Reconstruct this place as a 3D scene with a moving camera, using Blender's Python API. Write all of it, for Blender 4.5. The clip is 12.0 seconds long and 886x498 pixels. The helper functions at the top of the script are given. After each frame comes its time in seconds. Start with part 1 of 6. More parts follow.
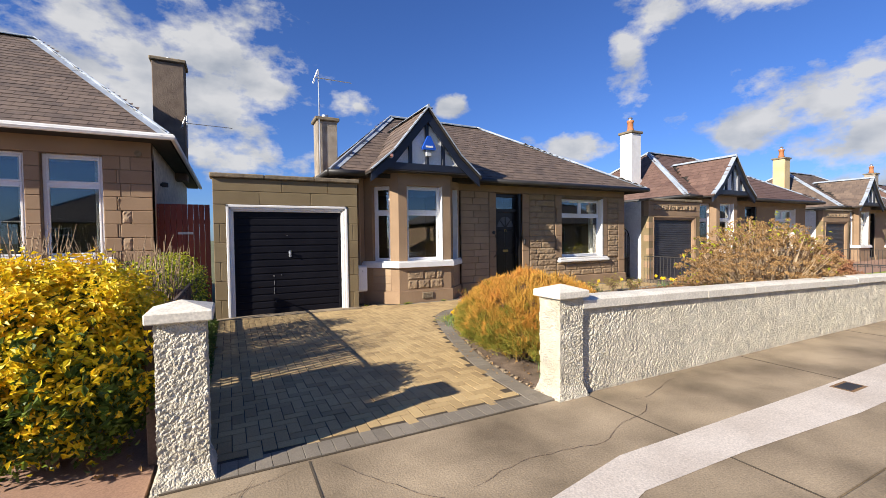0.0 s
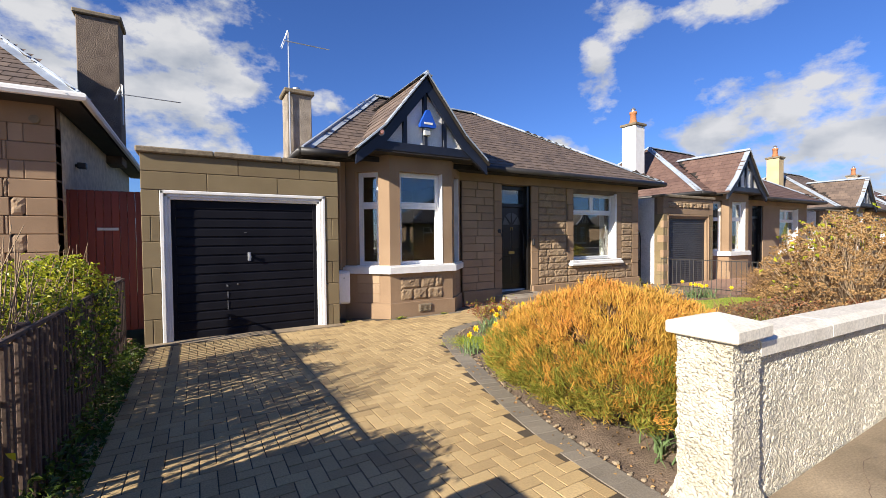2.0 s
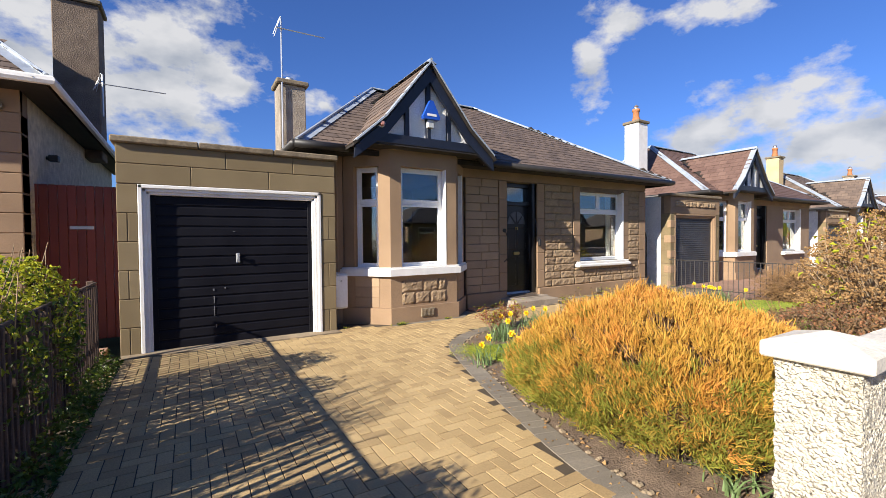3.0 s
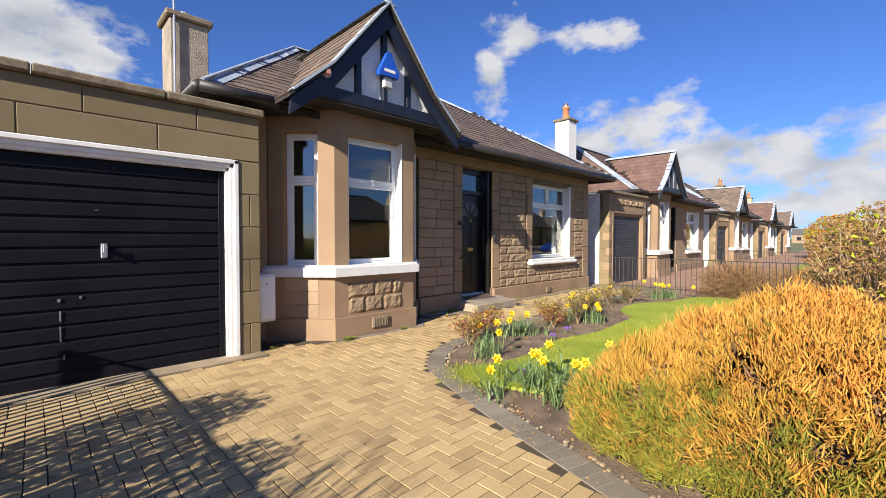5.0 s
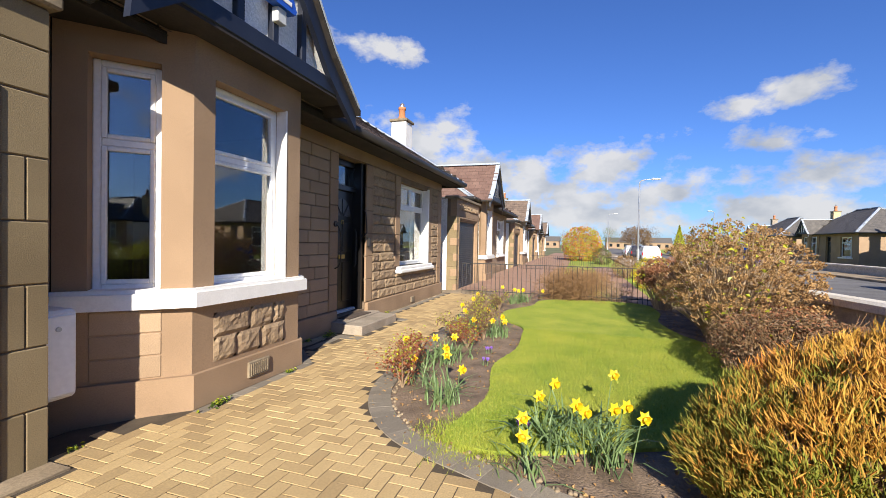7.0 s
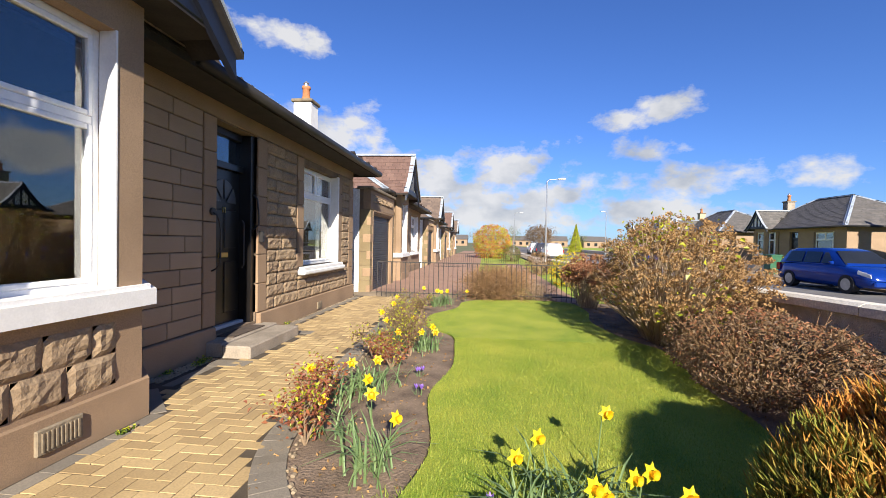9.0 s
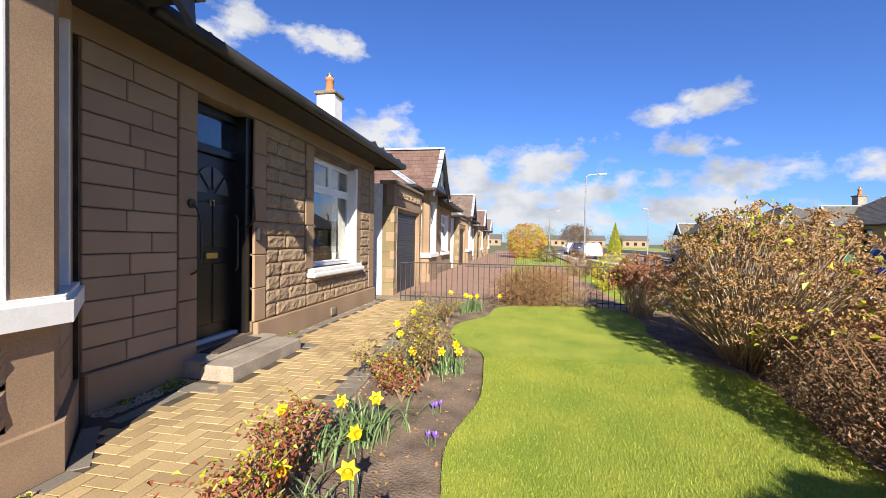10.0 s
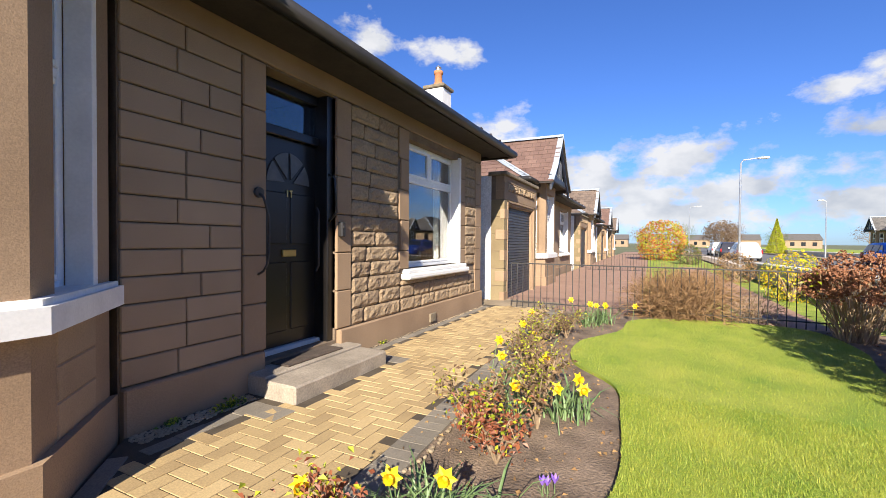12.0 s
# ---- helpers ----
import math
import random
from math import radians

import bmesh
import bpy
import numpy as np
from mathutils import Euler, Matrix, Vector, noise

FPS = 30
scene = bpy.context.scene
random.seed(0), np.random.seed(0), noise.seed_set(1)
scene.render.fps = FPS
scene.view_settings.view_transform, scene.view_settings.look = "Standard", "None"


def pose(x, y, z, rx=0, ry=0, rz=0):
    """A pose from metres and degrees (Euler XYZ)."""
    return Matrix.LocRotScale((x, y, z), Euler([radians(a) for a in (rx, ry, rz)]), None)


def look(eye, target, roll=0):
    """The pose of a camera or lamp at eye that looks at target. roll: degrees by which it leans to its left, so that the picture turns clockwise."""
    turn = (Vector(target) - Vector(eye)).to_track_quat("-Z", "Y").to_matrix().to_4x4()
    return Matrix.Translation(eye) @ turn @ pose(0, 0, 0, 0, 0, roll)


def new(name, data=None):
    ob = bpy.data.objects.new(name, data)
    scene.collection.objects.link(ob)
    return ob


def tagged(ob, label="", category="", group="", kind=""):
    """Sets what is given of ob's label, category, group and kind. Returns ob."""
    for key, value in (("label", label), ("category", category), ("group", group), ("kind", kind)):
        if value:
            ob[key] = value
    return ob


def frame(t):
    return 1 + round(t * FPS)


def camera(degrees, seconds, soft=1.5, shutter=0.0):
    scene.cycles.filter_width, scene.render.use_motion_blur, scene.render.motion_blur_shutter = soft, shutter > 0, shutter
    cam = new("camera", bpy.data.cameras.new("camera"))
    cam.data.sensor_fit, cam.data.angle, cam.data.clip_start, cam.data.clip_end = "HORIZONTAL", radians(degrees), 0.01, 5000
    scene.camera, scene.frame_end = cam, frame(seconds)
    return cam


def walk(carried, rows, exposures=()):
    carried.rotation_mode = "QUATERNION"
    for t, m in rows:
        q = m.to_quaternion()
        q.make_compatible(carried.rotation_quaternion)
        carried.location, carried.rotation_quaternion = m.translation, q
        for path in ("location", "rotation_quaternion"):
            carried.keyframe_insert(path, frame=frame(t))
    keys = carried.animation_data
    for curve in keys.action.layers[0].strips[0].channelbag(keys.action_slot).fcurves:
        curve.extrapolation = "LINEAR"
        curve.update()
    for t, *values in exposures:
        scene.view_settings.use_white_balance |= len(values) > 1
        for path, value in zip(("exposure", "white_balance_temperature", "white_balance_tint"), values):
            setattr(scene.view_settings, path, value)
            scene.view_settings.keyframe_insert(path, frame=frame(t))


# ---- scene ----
cam = camera(93.0, 12.0, soft=0.85)
METRES, EYE, TILT, LEAN, TURN = 9.6, 1.55, 0.0, 0.0, -26.9
ROWS = [
    (0.0, 0.0, 0.0, 0.0, -0.02, -1.62, 0.74),
    (0.5, -0.019, 0.0643, -0.001, -1.32, -1.61, 0.65),
    (1.0, -0.0331, 0.1174, -0.0038, -2.38, -1.56, 0.61),
    (1.5, -0.0447, 0.1607, -0.0052, -3.1, -1.5, 0.59),
    (2.0, -0.0534, 0.196, -0.0049, -3.51, -1.47, 0.57),
    (2.5, -0.0616, 0.2237, -0.0039, -3.81, -1.45, 0.56),
    (4.5, -0.1125, 0.3642, -0.0178, -11.93, -1.47, 0.15),
    (5.0, -0.136, 0.417, -0.019, -17.31, -1.5, -0.1),
    (5.5, -0.1628, 0.4729, -0.0181, -23.73, -1.41, -0.41),
    (6.0, -0.1861, 0.5265, -0.0158, -30.83, -1.28, -0.69),
    (6.5, -0.2013, 0.5729, -0.0145, -38.06, -1.12, -0.94),
    (7.0, -0.2088, 0.612, -0.0141, -45.03, -0.97, -1.08),
    (7.5, -0.2068, 0.6433, -0.0151, -51.29, -0.84, -1.19),
    (9.5, -0.0856, 0.7268, -0.0208, -57.42, -0.99, -1.11),
    (10.0, -0.0372, 0.7536, -0.0222, -52.78, -1.09, -0.95),
    (10.5, 0.0004, 0.7809, -0.0254, -47.31, -1.15, -0.74),
    (11.0, 0.0282, 0.8009, -0.0275, -42.45, -1.12, -0.54),
    (11.5, 0.047, 0.814, -0.0295, -39.01, -1.07, -0.48),
    (12.0, 0.0548, 0.8203, -0.0301, -36.91, -1.03, -0.47),
]
walk(cam, [(t, pose(0, 0, EYE, TILT, LEAN, TURN) @ pose(METRES * x, METRES * y, METRES * z, 90 + pitch, roll, yaw)) for t, x, y, z, yaw, pitch, roll in ROWS],
     exposures=[(0.0, 0.92), (2.5, 1.02), (7.5, 1.04), (9.5, 1.14), (12.0, 1.26)])

# ---- world, sun, exposure ----
SUN = Vector((-0.968, -0.262, 0.50)).normalized()
sun = new("sun", bpy.data.lights.new("sun", "SUN"))
sun.data.energy, sun.data.angle, sun.data.color = 5.0, radians(0.53), (1.0, 0.92, 0.80)
sun.matrix_world = look((0, 0, 0), -SUN)

world = bpy.data.worlds.new("world")
scene.world = world
world.use_nodes = True
wn, wl = world.node_tree.nodes, world.node_tree.links
wn.clear()


def wmath(op, a, b=None, c=None, clamp=False):
    n = wn.new("ShaderNodeMath")
    n.operation, n.use_clamp = op, clamp
    for i, v in enumerate((a, b, c)):
        if v is None:
            continue
        if isinstance(v, (int, float)):
            n.inputs[i].default_value = v
        else:
            wl.new(v, n.inputs[i])
    return n.outputs[0]


sky = wn.new("ShaderNodeTexSky")
sky.sky_type, sky.sun_disc = "NISHITA", False
sky.sun_elevation, sky.sun_rotation = math.asin(SUN.z), math.atan2(SUN.x, SUN.y)
sky.air_density, sky.dust_density, sky.ozone_density = 1.0, 0.3, 3.0
coord = wn.new("ShaderNodeTexCoord").outputs["Generated"]
# cumulus: bearing, height, half width, half height (degrees)
CLOUDS = [(-9, 20.5, 9, 4.6), (-1, 21.5, 8, 4.4), (-3, 16.5, 10, 4.8), (-14, 17, 7, 4), (4.5, 18, 3.5, 1.5), (16, 17, 2.6, 1.5), (28.5, 17.2, 2.0, 1.2),
          (50.5, 20.5, 2.2, 4.2), (53.5, 24.5, 3.2, 2.6), (63, 24, 4.5, 1.6), (43, 11.2, 4.6, 1.8), (62, 11.5, 5, 2.6), (69.5, 13.2, 7, 4.0), (72, 15, 2.2, 1.6),
          (74, 9.5, 9, 2.6), (84, 9.2, 4, 2.4), (93, 9.6, 8.0, 3.8), (91, 6.2, 14, 3.2), (101, 6.6, 7, 2.8), (90, 3.6, 30, 2.4), (107, 15.6, 3.2, 1.3), (111.5, 16.4, 3.6, 1.5),
          (109, 11.3, 4.2, 1.4), (112.5, 7.4, 8, 2.6), (112, 4.2, 12, 2.0), (127, 7.8, 4.2, 1.7), (140, 8, 9, 2.4), (-50, 14, 14, 5), (-80, 10, 16, 4), (-150, 12, 18, 5), (180, 16, 12, 4), (2, 10, 7, 2.6)]
field = None
for az, el, a, b in CLOUDS:
    d = Vector((math.sin(radians(az)) * math.cos(radians(el)), math.cos(radians(az)) * math.cos(radians(el)), math.sin(radians(el))))
    mp = wn.new("ShaderNodeMapping")
    mp.vector_type = "TEXTURE"
    mp.inputs["Location"].default_value = d
    mp.inputs["Rotation"].default_value = (0, 0, radians(-az))
    mp.inputs["Scale"].default_value = (math.sin(radians(a)), 1.0, math.sin(radians(b)))
    wl.new(coord, mp.inputs["Vector"])
    ln = wn.new("ShaderNodeVectorMath")
    ln.operation = "LENGTH"
    wl.new(mp.outputs[0], ln.inputs[0])
    m = wmath("SUBTRACT", 1.0, ln.outputs["Value"])
    field = m if field is None else wmath("SMOOTH_MAX", field, m, 0.25)
stretch = wn.new("ShaderNodeMapping")
stretch.inputs["Scale"].default_value = (1, 1, 1.7)
wl.new(coord, stretch.inputs["Vector"])
puff = wn.new("ShaderNodeTexNoise")
puff.inputs["Scale"].default_value, puff.inputs["Detail"].default_value, puff.inputs["Roughness"].default_value = 11.0, 12, 0.60
wl.new(stretch.outputs[0], puff.inputs["Vector"])
body = wmath("ADD", wmath("MULTIPLY", wmath("MAXIMUM", field, -1.6), 0.85), wmath("MULTIPLY", wmath("SUBTRACT", puff.outputs[0], 0.5), 3.1))
cover = wmath("MULTIPLY", wmath("SUBTRACT", body, -0.05), 1.7, clamp=True)
shade = wn.new("ShaderNodeTexNoise")
shade.inputs["Scale"].default_value, shade.inputs["Detail"].default_value = 9.0, 6
wl.new(stretch.outputs[0], shade.inputs["Vector"])
ramp = wn.new("ShaderNodeValToRGB")
ramp.color_ramp.elements[0].position, ramp.color_ramp.elements[0].color = 0.30, (0.55, 0.60, 0.69, 1)
ramp.color_ramp.elements[1].position, ramp.color_ramp.elements[1].color = 0.58, (0.98, 0.98, 1.0, 1)
wl.new(shade.outputs[0], ramp.inputs[0])
skybg, cloudbg = wn.new("ShaderNodeBackground"), wn.new("ShaderNodeBackground")
tint = wn.new("ShaderNodeMix")
tint.data_type, tint.blend_type = "RGBA", "MULTIPLY"
tint.inputs[0].default_value = 1.0
wl.new(sky.outputs[0], tint.inputs[6])
tint.inputs[7].default_value = (0.50, 0.73, 1.26, 1)
wl.new(tint.outputs[2], skybg.inputs[0])
skybg.inputs[1].default_value = 0.060
wl.new(ramp.outputs[0], cloudbg.inputs[0])
cloudbg.inputs[1].default_value = 0.38
mixbg, wout = wn.new("ShaderNodeMixShader"), wn.new("ShaderNodeOutputWorld")
wl.new(wmath("MULTIPLY", cover, 0.96), mixbg.inputs[0])
wl.new(skybg.outputs[0], mixbg.inputs[1])
wl.new(cloudbg.outputs[0], mixbg.inputs[2])
wl.new(mixbg.outputs[0], wout.inputs[0])


# ---- materials ----
def mat(name, c1, c2, scale=4.0, fine=60.0, rough=0.8, bump=0.3, dist=0.01, metal=0.0, rand="", spread=0.25, c3=None, spec=0.5, trans=0.0, bumpscale=None, pebbly=False):
    """Two-tone surface: broad stains, fine grain, relief; rand: 'object' or 'island' varies piece by piece from c1 over c3 to c2."""
    m = bpy.data.materials.new(name)
    m.use_nodes = True
    n, l = m.node_tree.nodes, m.node_tree.links
    p = n["Principled BSDF"]
    p.inputs["Roughness"].default_value, p.inputs["Metallic"].default_value = rough, metal
    p.inputs["Specular IOR Level"].default_value = spec
    geo = n.new("ShaderNodeNewGeometry")
    big, small = n.new("ShaderNodeTexNoise"), n.new("ShaderNodeTexNoise")
    for tex, s, d in ((big, scale, 5), (small, fine, 4)):
        tex.inputs["Scale"].default_value, tex.inputs["Detail"].default_value = s, d
        l.new(geo.outputs["Position"], tex.inputs["Vector"])
    r = n.new("ShaderNodeValToRGB")
    e = r.color_ramp.elements
    e[0].color, e[1].color = (*c1, 1), (*c2, 1)
    e[0].position, e[1].position = 0.0, 1.0
    if c3:
        x = e.new(0.5)
        x.color = (*c3, 1)
    f = n.new("ShaderNodeMath")
    f.operation = "MULTIPLY_ADD"
    l.new(big.outputs[0], f.inputs[0])
    f.inputs[1].default_value, f.inputs[2].default_value = 2.4, -0.7
    src = f.outputs[0]
    if rand:
        o = n.new("ShaderNodeObjectInfo").outputs["Random"] if rand == "object" else geo.outputs["Random Per Island"]
        mx = n.new("ShaderNodeMix")
        mx.inputs[0].default_value = spread
        l.new(o, mx.inputs[2])
        l.new(src, mx.inputs[3])
        src = mx.outputs[0]
    l.new(src, r.inputs[0])
    g = n.new("ShaderNodeMapRange")
    lo, hi = (0.76, 1.20) if rough >= 0.75 else (0.94, 1.05)
    g.inputs[1].default_value, g.inputs[2].default_value, g.inputs[3].default_value, g.inputs[4].default_value = 0.25, 0.75, lo, hi
    l.new(small.outputs[0], g.inputs[0])
    mul = n.new("ShaderNodeVectorMath")
    mul.operation = "SCALE"
    l.new(r.outputs[0], mul.inputs[0])
    l.new(g.outputs[0], mul.inputs["Scale"])
    l.new(mul.outputs[0], p.inputs["Base Color"])
    if bump:
        b = n.new("ShaderNodeBump")
        b.inputs["Strength"].default_value, b.inputs["Distance"].default_value = bump, dist
        hs = small
        if bumpscale:
            hs = n.new("ShaderNodeTexVoronoi" if pebbly else "ShaderNodeTexNoise")
            hs.inputs["Scale"].default_value, hs.inputs["Detail"].default_value = bumpscale, (1 if pebbly else 3)
            l.new(geo.outputs["Position"], hs.inputs["Vector"])
        b.invert = pebbly
        l.new(hs.outputs[0], b.inputs["Height"])
        l.new(b.outputs[0], p.inputs["Normal"])
    if trans:
        t, s, o = n.new("ShaderNodeBsdfTranslucent"), n.new("ShaderNodeMixShader"), n["Material Output"]
        l.new(mul.outputs[0], t.inputs[0])
        s.inputs[0].default_value = trans
        l.new(p.outputs[0], s.inputs[1])
        l.new(t.outputs[0], s.inputs[2])
        l.new(s.outputs[0], o.inputs[0])
    return m


def glass_mat(name, colour, rough=0.0):
    m = bpy.data.materials.new(name)
    m.use_nodes = True
    p = m.node_tree.nodes["Principled BSDF"]
    p.inputs["Base Color"].default_value = (*colour, 1)
    p.inputs["Transmission Weight"].default_value, p.inputs["Roughness"].default_value, p.inputs["IOR"].default_value = 1.0, rough, 1.85
    return m


STONE = mat("sandstone", (0.262, 0.180, 0.110), (0.405, 0.286, 0.178), 2.2, 150, 0.9, 0.4, 0.004, rand="object", spread=0.5)
STONE_I = mat("sandstone_far", (0.232, 0.160, 0.100), (0.344, 0.240, 0.152), 1.6, 40, 0.9, 0.3, 0.006, rand="island", spread=0.5)
ROCK = mat("rock_faced_stone", (0.230, 0.157, 0.095), (0.359, 0.257, 0.152), 5, 38, 0.92, 0.7, 0.012, rand="object", spread=0.5)
MARGIN = mat("dressed_stone", (0.247, 0.161, 0.094), (0.343, 0.230, 0.137), 1.4, 150, 0.88, 0.3, 0.003)
GSTONE = mat("garage_stone", (0.158, 0.115, 0.058), (0.256, 0.195, 0.104), 1.8, 140, 0.9, 0.3, 0.005, rand="object", spread=0.5)
COPING = mat("weathered_coping", (0.128, 0.100, 0.064), (0.264, 0.208, 0.136), 5, 40, 0.93, 0.5, 0.008)
JOINT = mat("mortar_joint", (0.13, 0.09, 0.06), (0.20, 0.145, 0.095), 6, 80, 0.95, 0.4, 0.004)
WHITE = mat("white_masonry_paint", (0.703, 0.684, 0.646), (0.817, 0.798, 0.760), 5, 60, 0.7, 0.12, 0.003)
UPVC = mat("white_plastic_frame", (0.78, 0.78, 0.77), (0.86, 0.86, 0.85), 2, 30, 0.35, 0.03, 0.001)
HARL = mat("cream_roughcast", (0.620, 0.555, 0.423), (0.752, 0.686, 0.545), 3, 9, 0.9, 1.0, 0.022, bumpscale=62, pebbly=True)
HARLW = mat("white_roughcast", (0.72, 0.71, 0.68), (0.86, 0.85, 0.82), 3, 40, 0.9, 0.6, 0.012, bumpscale=60)
CAPM = mat("painted_coping", (0.634, 0.576, 0.470), (0.758, 0.701, 0.586), 4, 50, 0.75, 0.35, 0.004)
SLATE = mat("brown_slate", (0.085, 0.062, 0.05), (0.19, 0.135, 0.10), 3, 40, 0.8, 0.5, 0.004, rand="island", spread=0.45)
SLATER = mat("red_brown_slate", (0.10, 0.055, 0.043), (0.175, 0.105, 0.08), 3, 40, 0.8, 0.5, 0.004, rand="island", spread=0.45)
SLATEG = mat("grey_slate", (0.07, 0.066, 0.062), (0.15, 0.135, 0.12), 3, 40, 0.75, 0.5, 0.004, rand="island", spread=0.45)
LEAD = mat("lead_flashing", (0.30, 0.34, 0.39), (0.48, 0.53, 0.58), 3, 30, 0.5, 0.25, 0.004, metal=0.25)
NAVY = mat("navy_black_timber", (0.008, 0.010, 0.018), (0.016, 0.020, 0.034), 3, 40, 0.45, 0.2, 0.003)
GUTTER = mat("black_gutter", (0.012, 0.011, 0.011), (0.03, 0.027, 0.025), 4, 50, 0.5, 0.25, 0.003)
SOFFIT = mat("dark_soffit_timber", (0.014, 0.011, 0.009), (0.032, 0.025, 0.020), 5, 40, 0.8, 0.3, 0.003)
BLACKDOOR = mat("black_gloss_paint", (0.007, 0.006, 0.006), (0.013, 0.011, 0.010), 3, 40, 0.30, 0.04, 0.001)
GARDOOR = mat("navy_garage_steel", (0.006, 0.006, 0.009), (0.011, 0.011, 0.015), 2, 40, 0.5, 0.06, 0.001, spec=0.12)
ROLLER = mat("dark_roller_steel", (0.03, 0.03, 0.034), (0.055, 0.055, 0.06), 2, 40, 0.5, 0.1, 0.001)
GLASS = glass_mat("window_glass", (0.86, 0.90, 0.90))
FROST = mat("obscured_glass", (0.07, 0.075, 0.08), (0.12, 0.125, 0.13), 9, 70, 0.35, 0.3, 0.002, spec=0.3)
# plaster far darker than real: indoor dimness behind the glass put into its colour
ROOM = mat("dimmed_room_plaster", (0.120, 0.108, 0.092), (0.144, 0.132, 0.112), 1, 20, 0.9, 0.1)
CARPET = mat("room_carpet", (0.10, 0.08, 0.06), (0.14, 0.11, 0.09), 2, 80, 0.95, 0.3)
CURTAIN = mat("pale_curtain", (0.62, 0.60, 0.54), (0.72, 0.70, 0.64), 3, 60, 0.9, 0.2)
BLOCK = mat("buff_block_paving", (0.28, 0.19, 0.09), (0.54, 0.39, 0.19), 1.3, 90, 0.85, 0.35, 0.004, rand="object", spread=0.42, c3=(0.44, 0.31, 0.145))
BLOCK_I = mat("buff_block_paving_far", (0.28, 0.19, 0.09), (0.54, 0.39, 0.19), 1.3, 90, 0.85, 0.35, 0.004, rand="island", spread=0.42, c3=(0.44, 0.31, 0.145))
GREYB = mat("charcoal_block", (0.15, 0.128, 0.098), (0.26, 0.222, 0.17), 2, 110, 0.85, 0.35, 0.003, rand="object", spread=0.6)
REDB = mat("red_block_paving", (0.24, 0.13, 0.085), (0.40, 0.25, 0.17), 2, 80, 0.88, 0.35, 0.004, rand="island", spread=0.4)
SAND = mat("joint_sand", (0.05, 0.036, 0.022), (0.095, 0.072, 0.046), 5, 120, 0.95, 0.4, 0.004)
SOIL = mat("garden_soil", (0.10, 0.068, 0.045), (0.26, 0.185, 0.125), 4, 45, 0.97, 0.8, 0.016, bumpscale=55)
GRASSB = mat("lawn_base", (0.17, 0.26, 0.02), (0.36, 0.38, 0.05), 1.6, 90, 0.95, 0.6, 0.02)
BLADE = mat("grass_blade", (0.155, 0.28, 0.02), (0.52, 0.49, 0.075), 1.6, 20, 0.6, 0, rand="island", spread=0.35, trans=0.35)
PAVE = mat("pavement_concrete", (0.155, 0.115, 0.070), (0.42, 0.325, 0.21), 1.3, 70, 0.93, 0.5, 0.006)
PAVEL = mat("pale_concrete_strip", (0.50, 0.43, 0.36), (0.64, 0.57, 0.49), 1.5, 70, 0.92, 0.4, 0.005)
ASPH = mat("asphalt", (0.099, 0.094, 0.090), (0.180, 0.171, 0.162), 0.8, 110, 0.93, 0.6, 0.006)
GROUND = mat("distant_ground", (0.09, 0.10, 0.035), (0.16, 0.16, 0.07), 0.05, 2, 0.97, 0.2)
IRON = mat("painted_iron", (0.02, 0.018, 0.017), (0.045, 0.04, 0.036), 6, 60, 0.6, 0.2, 0.002)
PICKET = mat("dark_stained_picket", (0.055, 0.035, 0.025), (0.13, 0.085, 0.06), 8, 70, 0.85, 0.5, 0.004, rand="object", spread=0.4)
REDWOOD = mat("red_stained_boards", (0.10, 0.018, 0.014), (0.17, 0.032, 0.022), 3, 60, 0.6, 0.3, 0.003, rand="object", spread=0.3)
TERRA = mat("terracotta_pot", (0.36, 0.13, 0.05), (0.48, 0.20, 0.085), 4, 50, 0.85, 0.3)
CREAMCH = mat("cream_render", (0.50, 0.37, 0.19), (0.62, 0.47, 0.26), 2, 40, 0.9, 0.5)
GREYCH = mat("grey_roughcast", (0.24, 0.20, 0.155), (0.40, 0.34, 0.27), 3, 40, 0.95, 1.0, 0.02, bumpscale=50)
BROWNCH = mat("brown_roughcast", (0.13, 0.095, 0.07), (0.22, 0.165, 0.12), 3, 40, 0.95, 0.9, 0.02, bumpscale=50)
STEEL = mat("galvanised_steel", (0.40, 0.41, 0.42), (0.55, 0.56, 0.57), 6, 60, 0.4, 0.1, 0.001, metal=0.8)
BRASS = mat("brass", (0.50, 0.36, 0.13), (0.62, 0.46, 0.18), 6, 60, 0.3, 0.1, 0.001, metal=0.9)
BLUEP = mat("blue_plastic", (0.01, 0.07, 0.42), (0.02, 0.10, 0.50), 3, 40, 0.4, 0.05)
GREYP = mat("pale_grey_plastic", (0.45, 0.46, 0.45), (0.53, 0.54, 0.53), 3, 40, 0.5, 0.05)
RUBBERMAT = mat("door_mat", (0.05, 0.035, 0.025), (0.10, 0.07, 0.05), 12, 150, 0.98, 0.8, 0.006)
STEPM = mat("concrete_step", (0.22, 0.18, 0.135), (0.36, 0.30, 0.23), 4, 60, 0.9, 0.5, 0.006)
